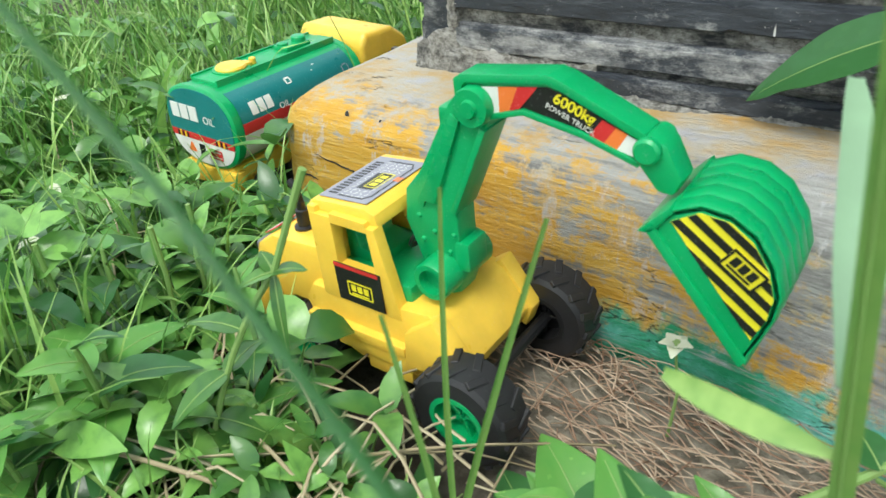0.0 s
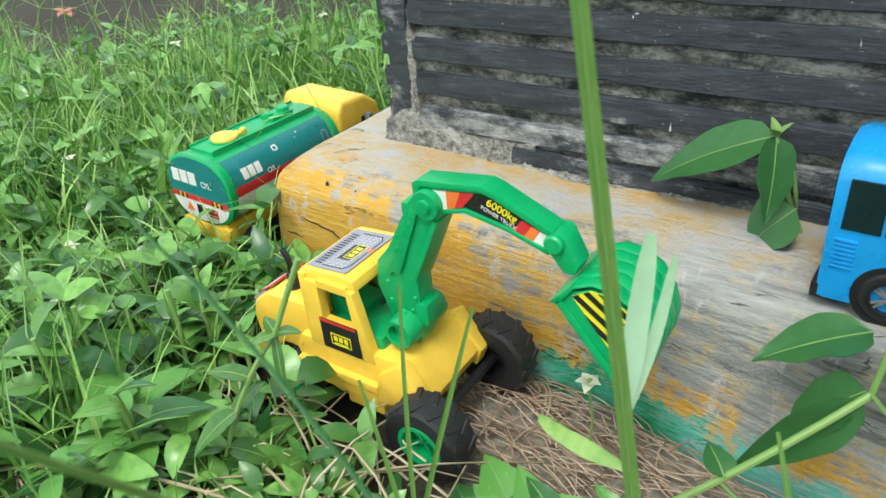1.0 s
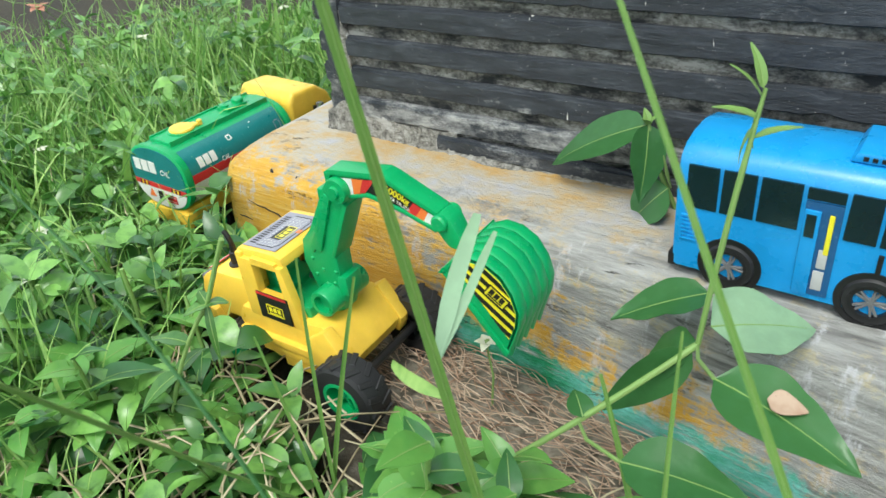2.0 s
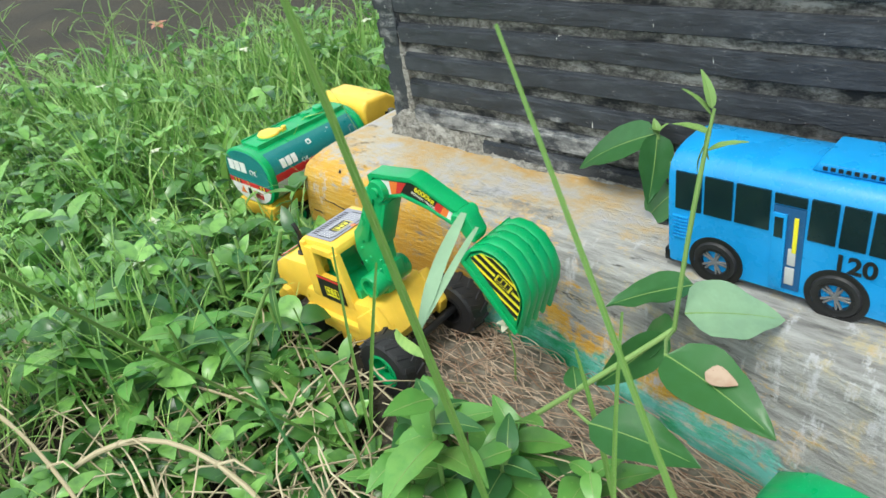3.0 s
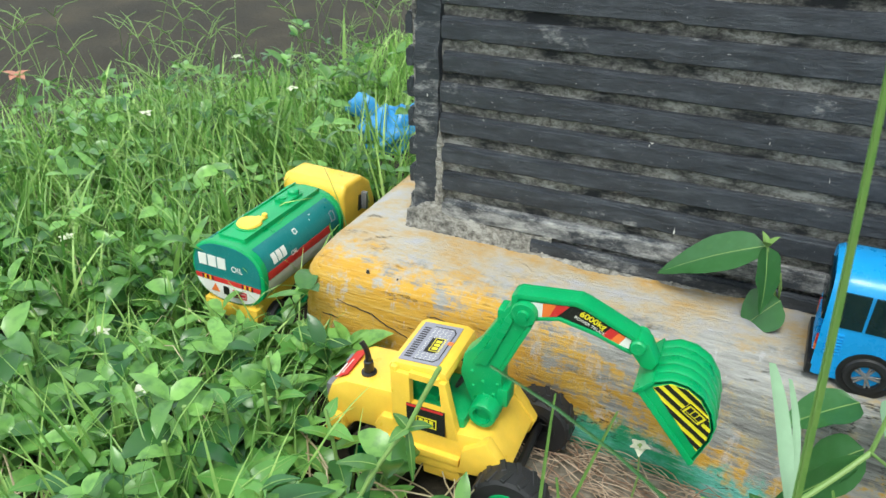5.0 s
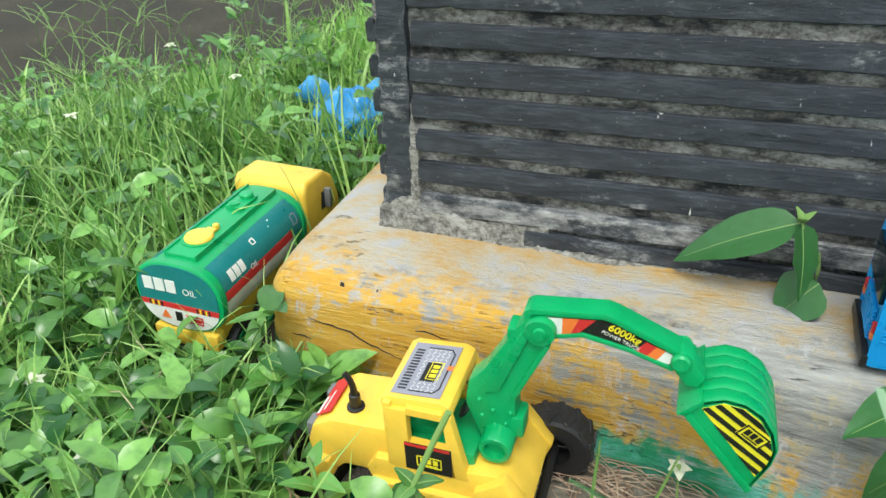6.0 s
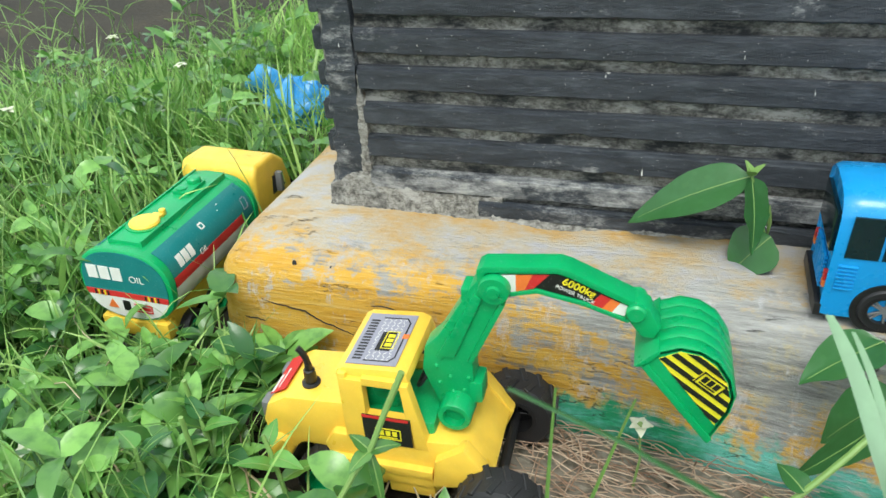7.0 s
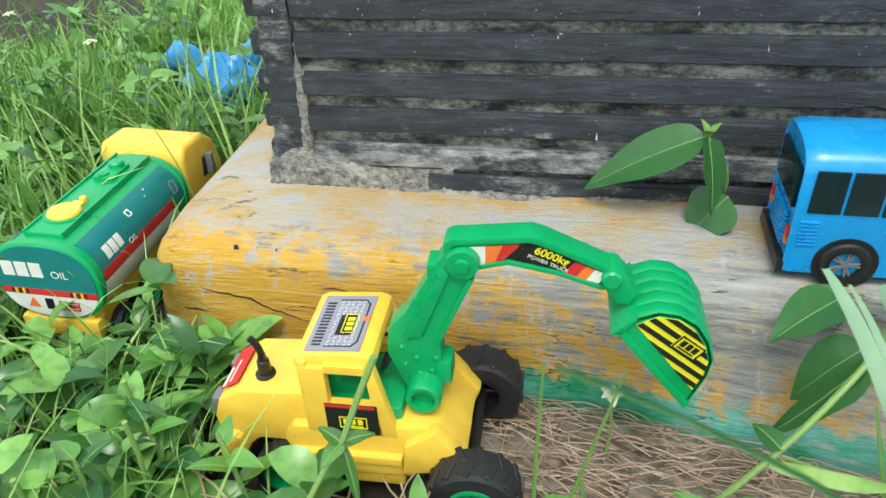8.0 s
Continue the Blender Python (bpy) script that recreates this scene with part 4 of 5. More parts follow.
def build_bus():
    """Local x runs from the tail to the nose; y = 0 is the near flank."""
    e = thing("toy_bus", (0.2855, -0.0770, 0.0912), -1.2, -0.6)
    tagged(e, "bright blue toy bus with dark windows standing on the plinth", "toy bus")
    L, W = 0.130, 0.054

    def section(x, k, dz=0.0):
        prof = [(0.0, 0.0055), (0.0, 0.040), (0.0008, 0.062), (0.003, 0.068), (0.009, 0.0725), (0.020, 0.0745), (W - 0.020, 0.0745), (W - 0.009, 0.0725), (W - 0.003, 0.068), (W - 0.0008, 0.062), (W, 0.040), (W, 0.0055)]
        return [(x, W / 2 + (y - W / 2) * k, 0.0055 + (z - 0.0055) * (k * 0.5 + 0.5) + dz) for y, z in prof]
    shell = loft([section(0.0012, 0.93), section(0.0, 0.95), section(0.003, 0.995), section(0.010, 1.0), section(L - 0.014, 1.0), section(L - 0.005, 0.985), section(L - 0.001, 0.94), section(L, 0.90)])
    body = part("body", shell, BLUE, e, "glossy blue plastic body")
    g = 0.0006
    # flank windows; doorway between the second and third groups
    for x0, x1 in ((0.0050, 0.0200), (0.0215, 0.0370), (0.0385, 0.0565), (0.0755, 0.0885), (0.0900, 0.1020), (0.1035, 0.1150)):
        part("side_window", prism([(x0, 0.0415), (x0 + 0.0005, 0.0645), (x1, 0.0645), (x1, 0.0415)], -g, 0.0006, 0.0), TINT, body, "dark tinted window")
        part("side_window", prism([(x0, 0.0415), (x0 + 0.0005, 0.0645), (x1, 0.0645), (x1, 0.0415)], W - 0.0006, W + g, 0.0), TINT, body, "dark tinted window")
    # flush panel; the shade inside the open doorway is painted as darker blue
    door = part("door_shade_panel", box(0.0585, 0.0740, -g, 0.0004, 0.0085, 0.0575), shaded_door_blue(), body, "open folding door, its shaded inside painted dark blue")
    part("door_header", box(0.0585, 0.0740, -g, 0.0005, 0.0585, 0.0640), TINT, door)
    part("door_leaf", box(0.0587, 0.0655, -0.0016, -0.0002, 0.0085, 0.0535, 0.0004), BLUE, door)
    part("door_glass", box(0.0598, 0.0640, -0.0022, -0.0014, 0.0400, 0.0515), TINT, door)
    part("yellow_pole", box(0.0690, 0.0712, -0.0014, -0.0004, 0.032, 0.0525, 0.0004), LEMON, door)
    part("seat", box(0.0672, 0.0712, -0.0012, -0.0004, 0.024, 0.034, 0.0004), SEAT, door, "grey seat inside the doorway")
    part("seat", box(0.0665, 0.0712, -0.0012, -0.0004, 0.012, 0.0225, 0.0004), SEAT, door)
    part("door_front", box(0.1165, 0.1275, -g, 0.0005, 0.0085, 0.0640), TINT, body, "dark front door panes")
    part("door_rail", box(0.1215, 0.1223, -0.0012, -0.0004, 0.0085, 0.0640), BLUE, body)
    for k in range(7):
        part("vent_slat", box(0.0035, 0.0125, -0.0010, 0.0004, 0.0225 + k * 0.0022, 0.0235 + k * 0.0022, 0.0003), BLUE, body)
    writing("route_number", "120", 0.0135, pose(0.0985, -0.0007, 0.0325, 90, 0, 0), BLACKS, body, bold=0.0004)
    # tail
    part("rear_window", box(-0.0012, 0.0016, 0.007, W - 0.007, 0.040, 0.0615, 0.0005), TINT, body)
    for y in (0.0062, W - 0.0062):
        part("tail_lamp", box(-0.0008, 0.0015, y - 0.002, y + 0.002, 0.024, 0.029, 0.0004), REDP, body, "red tail lamp")
        part("indicator_lamp", box(-0.0008, 0.0015, y - 0.002, y + 0.002, 0.0195, 0.0235, 0.0004), ORANGEP, body, "orange indicator lamp")
    part("rear_bumper", box(-0.0025, 0.0035, 0.001, W - 0.001, 0.0035, 0.0115, 0.001), BLACKP, body)
    for k in range(8):
        part("grille_slat", box(-0.0009, 0.0010, 0.012, W - 0.012, 0.0145 + k * 0.0024, 0.0157 + k * 0.0024, 0.0003), BLUE, body)
    unit = part("roof_unit", prism([(0.070, 0.0735), (0.073, 0.0785), (0.108, 0.0785), (0.111, 0.0735)], 0.011, W - 0.011, 0.0015), BLUE, body, "raised roof unit with vents")
    for k in range(9):
        part("vent", box(0.0755 + k * 0.0035, 0.0775 + k * 0.0035, 0.0102, 0.0112, 0.0752, 0.0770), BLACKS, unit)
    part("underbody", box(0.004, L - 0.004, 0.004, W - 0.004, 0.003, 0.010, 0.001), BLACKP, e)
    for x in (0.0290, 0.0920):
        for s, y in ((-1, 0.0040), (1, W - 0.0040)):
            yc = y
            part("wheel_arch", lathe_y([(0.0125, yc - 0.0046 if s < 0 else yc + 0.0030), (0.0155, yc - 0.0046 if s < 0 else yc + 0.0030), (0.0155, yc - 0.0030 if s < 0 else yc + 0.0046), (0.0125, yc - 0.0030 if s < 0 else yc + 0.0046)], x, 0.0125, 32), BLACKP, body)
            wd, hr, r = 0.0095, 0.0088, 0.0128
            f = yc + s * 0.0012
            w = part("wheel", lathe_y([(hr, f - wd / 2), (r * 0.9, f - wd / 2), (r, f - wd * 0.3), (r, f + wd * 0.3), (r * 0.9, f + wd / 2), (hr, f + wd / 2)], x, 0.0128, 32), RUBBER, e)
            rim(w, (x, f, 0.0128), hr, wd, s, BLACKP, 0, "black wheel dish")
            for k in range(10):
                a = 2 * math.pi * (k // 2) / 5 + (0.16 if k % 2 else -0.16)
                bm = box(0.001, hr * 0.95, -0.0006, 0.0006, -0.0006, 0.0006, 0.0002, 1)
                bm.transform(Matrix.Translation((x, f + s * wd * 0.40, 0.0128)) @ Matrix.Rotation(a, 4, "Y"))
                part("spoke", bm, CHROME, w, "silver spoke")
            part("hub_ring", lathe_y([(hr * 0.9, f + s * wd * 0.49), (hr * 1.0, f + s * wd * 0.52), (hr * 1.0, f + s * wd * 0.3), (hr * 0.9, f + s * wd * 0.3), (hr * 0.9, f + s * wd * 0.49)], x, 0.0128, 32), CHROME, w, "silver rim ring")
            part("hub_cap", lathe_y([(0.0001, f + s * wd * 0.47), (0.002, f + s * wd * 0.45), (0.0022, f + s * wd * 0.2)], x, 0.0128, 16), CHROME, w)
    return e


def shaded_door_blue():
    # body blue darkened to stand for shade in the doorway
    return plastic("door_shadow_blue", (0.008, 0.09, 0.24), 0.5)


build_bus()


def build_scoop():
    """Green plastic scoop lying at the foot of the plinth."""
    arc = [(0.0, 0.000), (0.0, 0.020), (0.006, 0.036), (0.020, 0.046), (0.038, 0.050), (0.060, 0.050), (0.075, 0.044)]
    e = thing("plastic_scoop", (0.372, -0.165, 0.002), -6.0)
    tagged(e, "bright green plastic toy scoop lying by the plinth foot", "toy scoop")
    part("shell", ribbed_shell(arc, -0.03, 0.024, (0.045, 0.005), 4, 0.002), GREEN, e)
    part("rim", rod([(0.0, -0.03, 0.001), (0.0, 0.024, 0.001)], 0.0022, 8), GREEN, e)


build_scoop()


def build_bag():
    """A crumpled film bag with two tied handles."""
    e = thing("plastic_bag", (-0.250, 0.370, -0.040))
    tagged(e, "crumpled light blue plastic bag lying in the grass", "plastic bag")
    rings = []
    for k in range(22):
        v = k / 21
        ring = []
        for j in range(30):
            a = 2 * math.pi * j / 30
            r = 0.046 * math.sin(math.pi * min(1, 0.10 + v * 0.86)) ** 0.6
            r *= 1 + 0.34 * noise.noise((math.cos(a) * 2.2, math.sin(a) * 2.2, v * 4)) + 0.14 * noise.noise((math.cos(a) * 7, math.sin(a) * 7, v * 9))
            ring.append((r * math.cos(a) * 1.05, r * math.sin(a) * 0.7, 0.004 + v * 0.072 + 0.012 * noise.noise((math.cos(a) * 3, math.sin(a) * 3, 7 + v))))
        rings.append(ring)
    part("pouch", loft(rings), BAG, e)
    for s in (-1, 1):
        rings = []
        for k in range(14):
            v = k / 13
            c = Vector((s * (0.012 + 0.056 * v), 0.01 * s, 0.062 + 0.014 * math.sin(v * 2.6)))
            wv = 0.004 + 0.015 * math.sin(math.pi * min(1, v * 0.9 + 0.05))
            rings.append([c + Vector((0.3 * wv * math.cos(a), wv * math.sin(a) * 0.6, wv * math.cos(a) * (1 + 0.3 * noise.noise((a, v * 5, s))))) for a in (2 * math.pi * j / 12 for j in range(12))])
        part("handle", loft(rings), BAG, e)


build_bag()


# ---- vegetation ----
class Foliage:
    """Collects leaves, blades and stalks as one mesh."""

    def __init__(self, seed):
        self.v, self.f, self.n = [], [], 0
        self.r = np.random.RandomState(seed)

    def strip(self, mid, side, half, fold):
        """A strip along mid (k,3) with half widths and a folded midrib."""
        k = len(mid)
        nrm = np.cross(np.gradient(mid, axis=0), side)
        nrm /= np.maximum(1e-9, np.linalg.norm(nrm, axis=1))[:, None]
        left = mid - side * half[:, None] + nrm * (half * fold)[:, None]
        right = mid + side * half[:, None] + nrm * (half * fold)[:, None]
        self.v.append(np.stack([left, mid, right], 1).reshape(-1, 3))
        i = self.n + 3 * np.arange(k - 1)[:, None]
        self.f.append(np.concatenate([i + np.array([[0, 1, 4, 3]]), i + np.array([[1, 2, 5, 4]])]))
        self.n += 3 * k

    def leaf(self, base, heading, pitch, length, width, droop=0.8, fold=0.25, k=7):
        """An ovate leaf that starts at pitch above level and droops along its length."""
        t = np.linspace(0, 1, k)
        ang = pitch - droop * t
        step = length / (k - 1)
        fwd = np.cumsum(np.concatenate([[0], np.cos(ang[:-1]) * step]))
        up = np.cumsum(np.concatenate([[0], np.sin(ang[:-1]) * step]))
        h = np.array([math.cos(heading), math.sin(heading), 0])
        mid = np.array(base) + fwd[:, None] * h + up[:, None] * np.array([0, 0, 1.0])
        roll = self.r.uniform(-0.5, 0.5)
        side = np.array([-h[1] * math.cos(roll), h[0] * math.cos(roll), math.sin(roll)])
        half = width * 0.5 * (np.sin(np.pi * t ** 0.75) ** 0.85) + 0.0002
        self.strip(mid, np.repeat(side[None], k, 0), half, fold)

    def blade(self, base, heading, lean, bend, length, width, k=7):
        """A grass blade that leaves the ground at lean from upright and bends over."""
        t = np.linspace(0, 1, k)
        ang = math.pi / 2 - lean - bend * t ** 1.5
        step = length / (k - 1)
        fwd = np.cumsum(np.concatenate([[0], np.cos(ang[:-1]) * step]))
        up = np.cumsum(np.concatenate([[0], np.sin(ang[:-1]) * step]))
        h = np.array([math.cos(heading), math.sin(heading), 0])
        mid = np.array(base) + fwd[:, None] * h + up[:, None] * np.array([0, 0, 1.0])
        tw = self.r.uniform(-0.6, 0.6)
        side = np.array([-h[1] * math.cos(tw), h[0] * math.cos(tw), math.sin(tw)])
        half = width * 0.5 * (1 - t ** 2.2) * (0.55 + 0.45 * np.minimum(1, t * 5)) + 0.0001
        self.strip(mid, np.repeat(side[None], k, 0), half, 0.35)

    def stalk(self, pts, r0, r1):
        """A thin three-sided stalk along points."""
        pts = np.array(pts, float)
        k = len(pts)
        d = np.gradient(pts, axis=0)
        d /= np.maximum(1e-9, np.linalg.norm(d, axis=1))[:, None]
        u = np.cross(d, np.array([0.31, 0.87, 0.12]))
        u /= np.maximum(1e-9, np.linalg.norm(u, axis=1))[:, None]
        w = np.cross(d, u)
        r = np.linspace(r0, r1, k)[:, None]
        self.v.append(np.stack([pts + r * u, pts + r * (-0.5 * u + 0.87 * w), pts + r * (-0.5 * u - 0.87 * w)], 1).reshape(-1, 3))
        i = self.n + 3 * np.arange(k - 1)[:, None]
        self.f.append(np.concatenate([i + np.array([[0, 1, 4, 3]]), i + np.array([[1, 2, 5, 4]]), i + np.array([[2, 0, 3, 5]])]))
        self.n += 3 * k

    def build(self, name, mat, label, category):
        me = bpy.data.meshes.new(name)
        v = np.concatenate(self.v)
        f = np.concatenate(self.f)
        me.from_pydata(v.tolist(), [], f.tolist())
        me.materials.append(mat)
        me.shade_smooth()
        return tagged(new(name, me), label, category, kind="stuff")


def plinth_clear(x, y, m=0.004):
    return not (x > -0.088 - m and y > front_top(max(x, -0.08)) - 0.012 - 0.05 * max(0, x - 0.16) - m)


def in_rect(x, y, r):
    return r[0] < x < r[1] and r[2] < y < r[3]


def within_bank(x, y):
    return -0.79 * x + 0.61 * y < 0.72 + 0.35 * max(0.0, y - 0.4) + 0.10 * noise.noise((x * 4, y * 4, 0))


EXCAVATOR = (-0.012, 0.250, -0.202, -0.090)
TANKER = (-0.190, -0.100, -0.104, 0.115)
BAG_SPOT = (-0.310, -0.150, 0.25, 0.42)


def weeds(seed, count, region, hmin, hmax, mat_leaf, thick=1.0, keep=None):
    """Low weeds with pairs of oval leaves up a thin stalk."""
    lv, st = Foliage(seed), Foliage(seed + 1)
    r = lv.r
    made = 0
    while made < count:
        x, y = r.uniform(region[0], region[1]), r.uniform(region[2], region[3])
        if not plinth_clear(x, y) or in_rect(x, y, EXCAVATOR) or in_rect(x, y, TANKER) or in_rect(x, y, BAG_SPOT) or (keep and not keep(x, y)):
            made += 0.2
            continue
        made += 1
        h = r.uniform(hmin, hmax) * (cap(x, y))
        z0 = ground_z(x, y)
        hd = r.uniform(0, 2 * math.pi)
        lean = r.uniform(0.05, 0.5) * h
        p = [np.array([x + lean * s * s * math.cos(hd), y + lean * s * s * math.sin(hd), z0 - 0.002 + h * s]) for s in np.linspace(0, 1, 6)]
        st.stalk(p, 0.0008, 0.0005)
        a = r.uniform(0, 2 * math.pi)
        nodes = r.randint(2, 5)
        for i in range(nodes):
            s = (i + 1) / nodes
            q = p[min(5, int(round(s * 5)))]
            a += r.uniform(1.1, 1.9)
            size = r.uniform(0.022, 0.054) * thick * (1.05 - 0.4 * s)
            for d in ((0, math.pi) if s < 1 else (0, 2.1, 4.2)):
                lv.leaf(q, a + d + r.uniform(-0.4, 0.4), r.uniform(0.1, 1.0), size * r.uniform(0.7, 1.15), size * r.uniform(0.32, 0.52), r.uniform(0.3, 1.5), r.uniform(0.1, 0.4), 6)
    return lv, st


def cap(x, y):
    """Weeds stay low between the toys and the open side."""
    c = 1.0
    if x > 0.02 and y < -0.19:
        c = 0.55
    if x > 0.12:
        c = 0.38
    if -0.27 < x < 0.02 and -0.25 < y < -0.09:
        c = 0.62
    if y < -0.33 and x > 0.0:
        c = min(c, 0.5)
    return c


lv, st = weeds(11, 560, (-0.62, 0.06, -0.52, -0.06), 0.030, 0.095, WEED, 1.0, lambda x, y: y > -0.30 or noise.noise((x * 9, y * 9, 4)) > 0.12)
lv.build("weed_leaves", WEED, "dense low weeds with oval light green leaves", "weeds")
st.build("weed_stalks", STEM, "thin pale green weed stalks", "weeds")
lv, st = weeds(23, 250, (-0.95, -0.09, -0.30, 0.55), 0.05, 0.12, WEED, 1.05, lambda x, y: within_bank(x, y) and (y > -0.1 or x < -0.45))
lv.build("weed_leaves", WEED, "low clover-like weeds among the grass", "weeds")
st.build("weed_stalks", STEM, "thin pale green weed stalks", "weeds")
lv, st = weeds(31, 150, (0.02, 0.34, -0.46, -0.20), 0.03, 0.07, WEED, 0.9, lambda x, y: y < -0.215 - 0.12 * max(0, x - 0.1))
lv.build("weed_leaves", WEED, "sparse low weeds before the toys", "weeds")
st.build("weed_stalks", STEM, "thin pale green weed stalks", "weeds")


def field(seed, count, region, lmin, lmax, wmin, wmax, keep, low=True):
    g = Foliage(seed)
    r = g.r
    for _ in range(count):
        x, y = r.uniform(region[0], region[1]), r.uniform(region[2], region[3])
        if not plinth_clear(x, y) or in_rect(x, y, EXCAVATOR) or in_rect(x, y, TANKER) or in_rect(x, y, BAG_SPOT) or not keep(x, y):
            continue
        k = cap(x, y) if low else 1.0
        g.blade((x, y, ground_z(x, y) - 0.003), r.uniform(0, 2 * math.pi), r.uniform(0.0, 0.55), r.uniform(0.2, 1.6), r.uniform(lmin, lmax) * k, r.uniform(wmin, wmax))
    return g


field(41, 19000, (-1.35, 0.0, -0.35, 1.1), 0.06, 0.160, 0.0014, 0.0042, lambda x, y: within_bank(x, y) and y > -0.2 - 0.4 * (x + 0.3) and (y < 0.26 + 0.5 * noise.noise((x * 5, y * 5, 8)) or x < -0.75)).build("grass_field", GRASS, "lush unmown green grass behind the toys", "grass")
field(42, 15000, (-1.35, -0.06, 0.22, 1.25), 0.035, 0.085, 0.0016, 0.0040, within_bank, False).build("lawn", LAWN, "short bright green lawn beyond the toys", "grass")
field(43, 6500, (-1.15, 0.10, -0.62, 0.02), 0.04, 0.13, 0.0014, 0.0030, within_bank).build("grass_tufts", GRASS, "fine grass blades growing through the weeds", "grass")
field(47, 420, (0.05, 0.40, -0.46, -0.21), 0.03, 0.09, 0.0012, 0.0024, lambda x, y: y < -0.21 - 0.1 * max(0, x - 0.1)).build("grass_tufts", GRASS, "short sparse grass blades before the toys", "grass")


def seed_heads():
    """Tall thin grass stalks with small branching heads."""
    g = Foliage(53)
    r = g.r
    for _ in range(420):
        x, y = r.uniform(-1.3, -0.2), r.uniform(-0.35, 0.9)
        if not within_bank(x, y) or in_rect(x, y, TANKER) or not plinth_clear(x, y):
            continue
        h, hd = r.uniform(0.10, 0.21), r.uniform(0, 6.28)
        z0 = ground_z(x, y)
        p = [np.array([x + 0.05 * s * s * math.cos(hd), y + 0.05 * s * s * math.sin(hd), z0 + h * s]) for s in np.linspace(0, 1, 6)]
        g.stalk(p, 0.0007, 0.0004)
        for _ in range(3):
            a = r.uniform(0, 6.28)
            g.stalk([p[-1], p[-1] + np.array([0.018 * math.cos(a), 0.018 * math.sin(a), 0.014]), p[-1] + np.array([0.034 * math.cos(a), 0.034 * math.sin(a), 0.018])], 0.0006, 0.0004)
    g.build("grass_seed_heads", STEM, "tall thin grass stalks with spidery seed heads", "grass")


seed_heads()


def broad_blades():
    """Wide grass blades scattered through the field."""
    g = Foliage(57)
    r = g.r
    for _ in range(170):
        x, y = r.uniform(-1.0, -0.2), r.uniform(-0.45, 0.7)
        if within_bank(x, y) and plinth_clear(x, y) and not in_rect(x, y, TANKER) and not in_rect(x, y, BAG_SPOT):
            g.blade((x, y, ground_z(x, y)), r.uniform(0, 6.28), r.uniform(0.0, 0.5), r.uniform(0.1, 1.2), r.uniform(0.08, 0.17), r.uniform(0.006, 0.012), 9)
    g.build("broad_grass", GRASS, "wide pale green grass blades in the field", "grass")


broad_blades()


def litter(name, seed, count, region, lmin, lmax, rad, mat, label, keep, lift=0.012, arch=0.012, heading=2.75, aligned=0.55):
    g = Foliage(seed)
    r = g.r
    for _ in range(count):
        x, y = r.uniform(region[0], region[1]), r.uniform(region[2], region[3])
        if not keep(x, y):
            continue
        a, ln = r.uniform(0, math.pi), r.uniform(lmin, lmax)
        if r.rand() < aligned:
            a = r.normal(heading, 0.30)
        z = ground_z(x, y) + r.uniform(0.001, lift)
        up = r.uniform(0, arch)
        d = np.array([math.cos(a), math.sin(a), 0]) * ln / 2
        sw = np.array([-math.sin(a), math.cos(a), 0]) * r.uniform(-0.15, 0.15) * ln
        c = np.array([x, y, z])
        pts = [c - d, c - d * 0.5 + sw * 0.7 + np.array([0, 0, up * 0.7]), c + sw + np.array([0, 0, up]), c + d * 0.5 + sw * 0.7 + np.array([0, 0, up * 0.7]), c + d]
        g.stalk([q if plinth_clear(q[0], q[1], 0.001) else np.array([q[0], min(q[1], y), q[2]]) for q in pts], rad, rad * 0.6)
    g.build(name, mat, label, "dry litter")


litter("dry_needles", 61, 2300, (0.09, 0.52, -0.26, -0.085), 0.012, 0.045, 0.00048, NEEDLE, "reddish brown dry needles heaped along the plinth foot", lambda x, y: plinth_clear(x, y, 0.001) and y > -0.135 - 0.30 * max(0, x - 0.12) - 0.02, 0.008, 0.004, 3.0, 0.85)
litter("dry_straw", 67, 620, (-0.35, 0.34, -0.46, -0.19), 0.03, 0.13, 0.0009, STRAW, "pale dry straw lying among the weeds", lambda x, y: True, 0.028, 0.018)
litter("dry_straw", 71, 160, (-0.6, -0.1, -0.2, 0.2), 0.03, 0.08, 0.0006, STRAW, "pale dry grass stems among the green", lambda x, y: not in_rect(x, y, TANKER), 0.045, 0.03)


# ---- single plants ----
def leaf_mesh(length, width, droop=0.5, fold=0.2, cup=0.0, n=12, seed=0, blunt=0.68):
    """A broad leaf along x from its stalk, with a sunken midrib, waved margin and thickness."""
    top = []
    for i in range(n + 1):
        t = i / n
        half = width * 0.56 * math.sin(math.pi * t ** blunt) ** 0.85 * (1 - 0.22 * t) + 0.0003
        ang = -droop * t
        row = []
        for j in range(-3, 4):
            s = j / 3
            w = 0.025 * width * noise.noise((t * 5, s * 3, seed)) * abs(s) * 3
            vein = 0.012 * width * math.cos(t * 34 - abs(s) * 6) * abs(s) * (1 - abs(s)) * 4
            row.append(Vector((length * (t - 0.12 * droop * t * t), half * s, -0.5 * droop * length * t * t + fold * half * abs(s) + cup * half * s * s + w + vein)))
        top.append(row)
    bm = bmesh.new()
    vt = [[bm.verts.new(p) for p in row] for row in top]
    vb = [[bm.verts.new(p - Vector((0, 0, 0.00025))) for p in row] for row in top]
    for i in range(n):
        for j in range(6):
            bm.faces.new((vt[i][j], vt[i + 1][j], vt[i + 1][j + 1], vt[i][j + 1]))
            bm.faces.new((vb[i][j + 1], vb[i + 1][j + 1], vb[i + 1][j], vb[i][j]))
        bm.faces.new((vt[i][0], vb[i][0], vb[i + 1][0], vt[i + 1][0]))
        bm.faces.new((vt[i][6], vt[i + 1][6], vb[i + 1][6], vb[i][6]))
    return bm


FRESH = leafy("fresh_leaf", (0.07, 0.25, 0.045), (0.28, 0.56, 0.13), 0.30, 0.26)
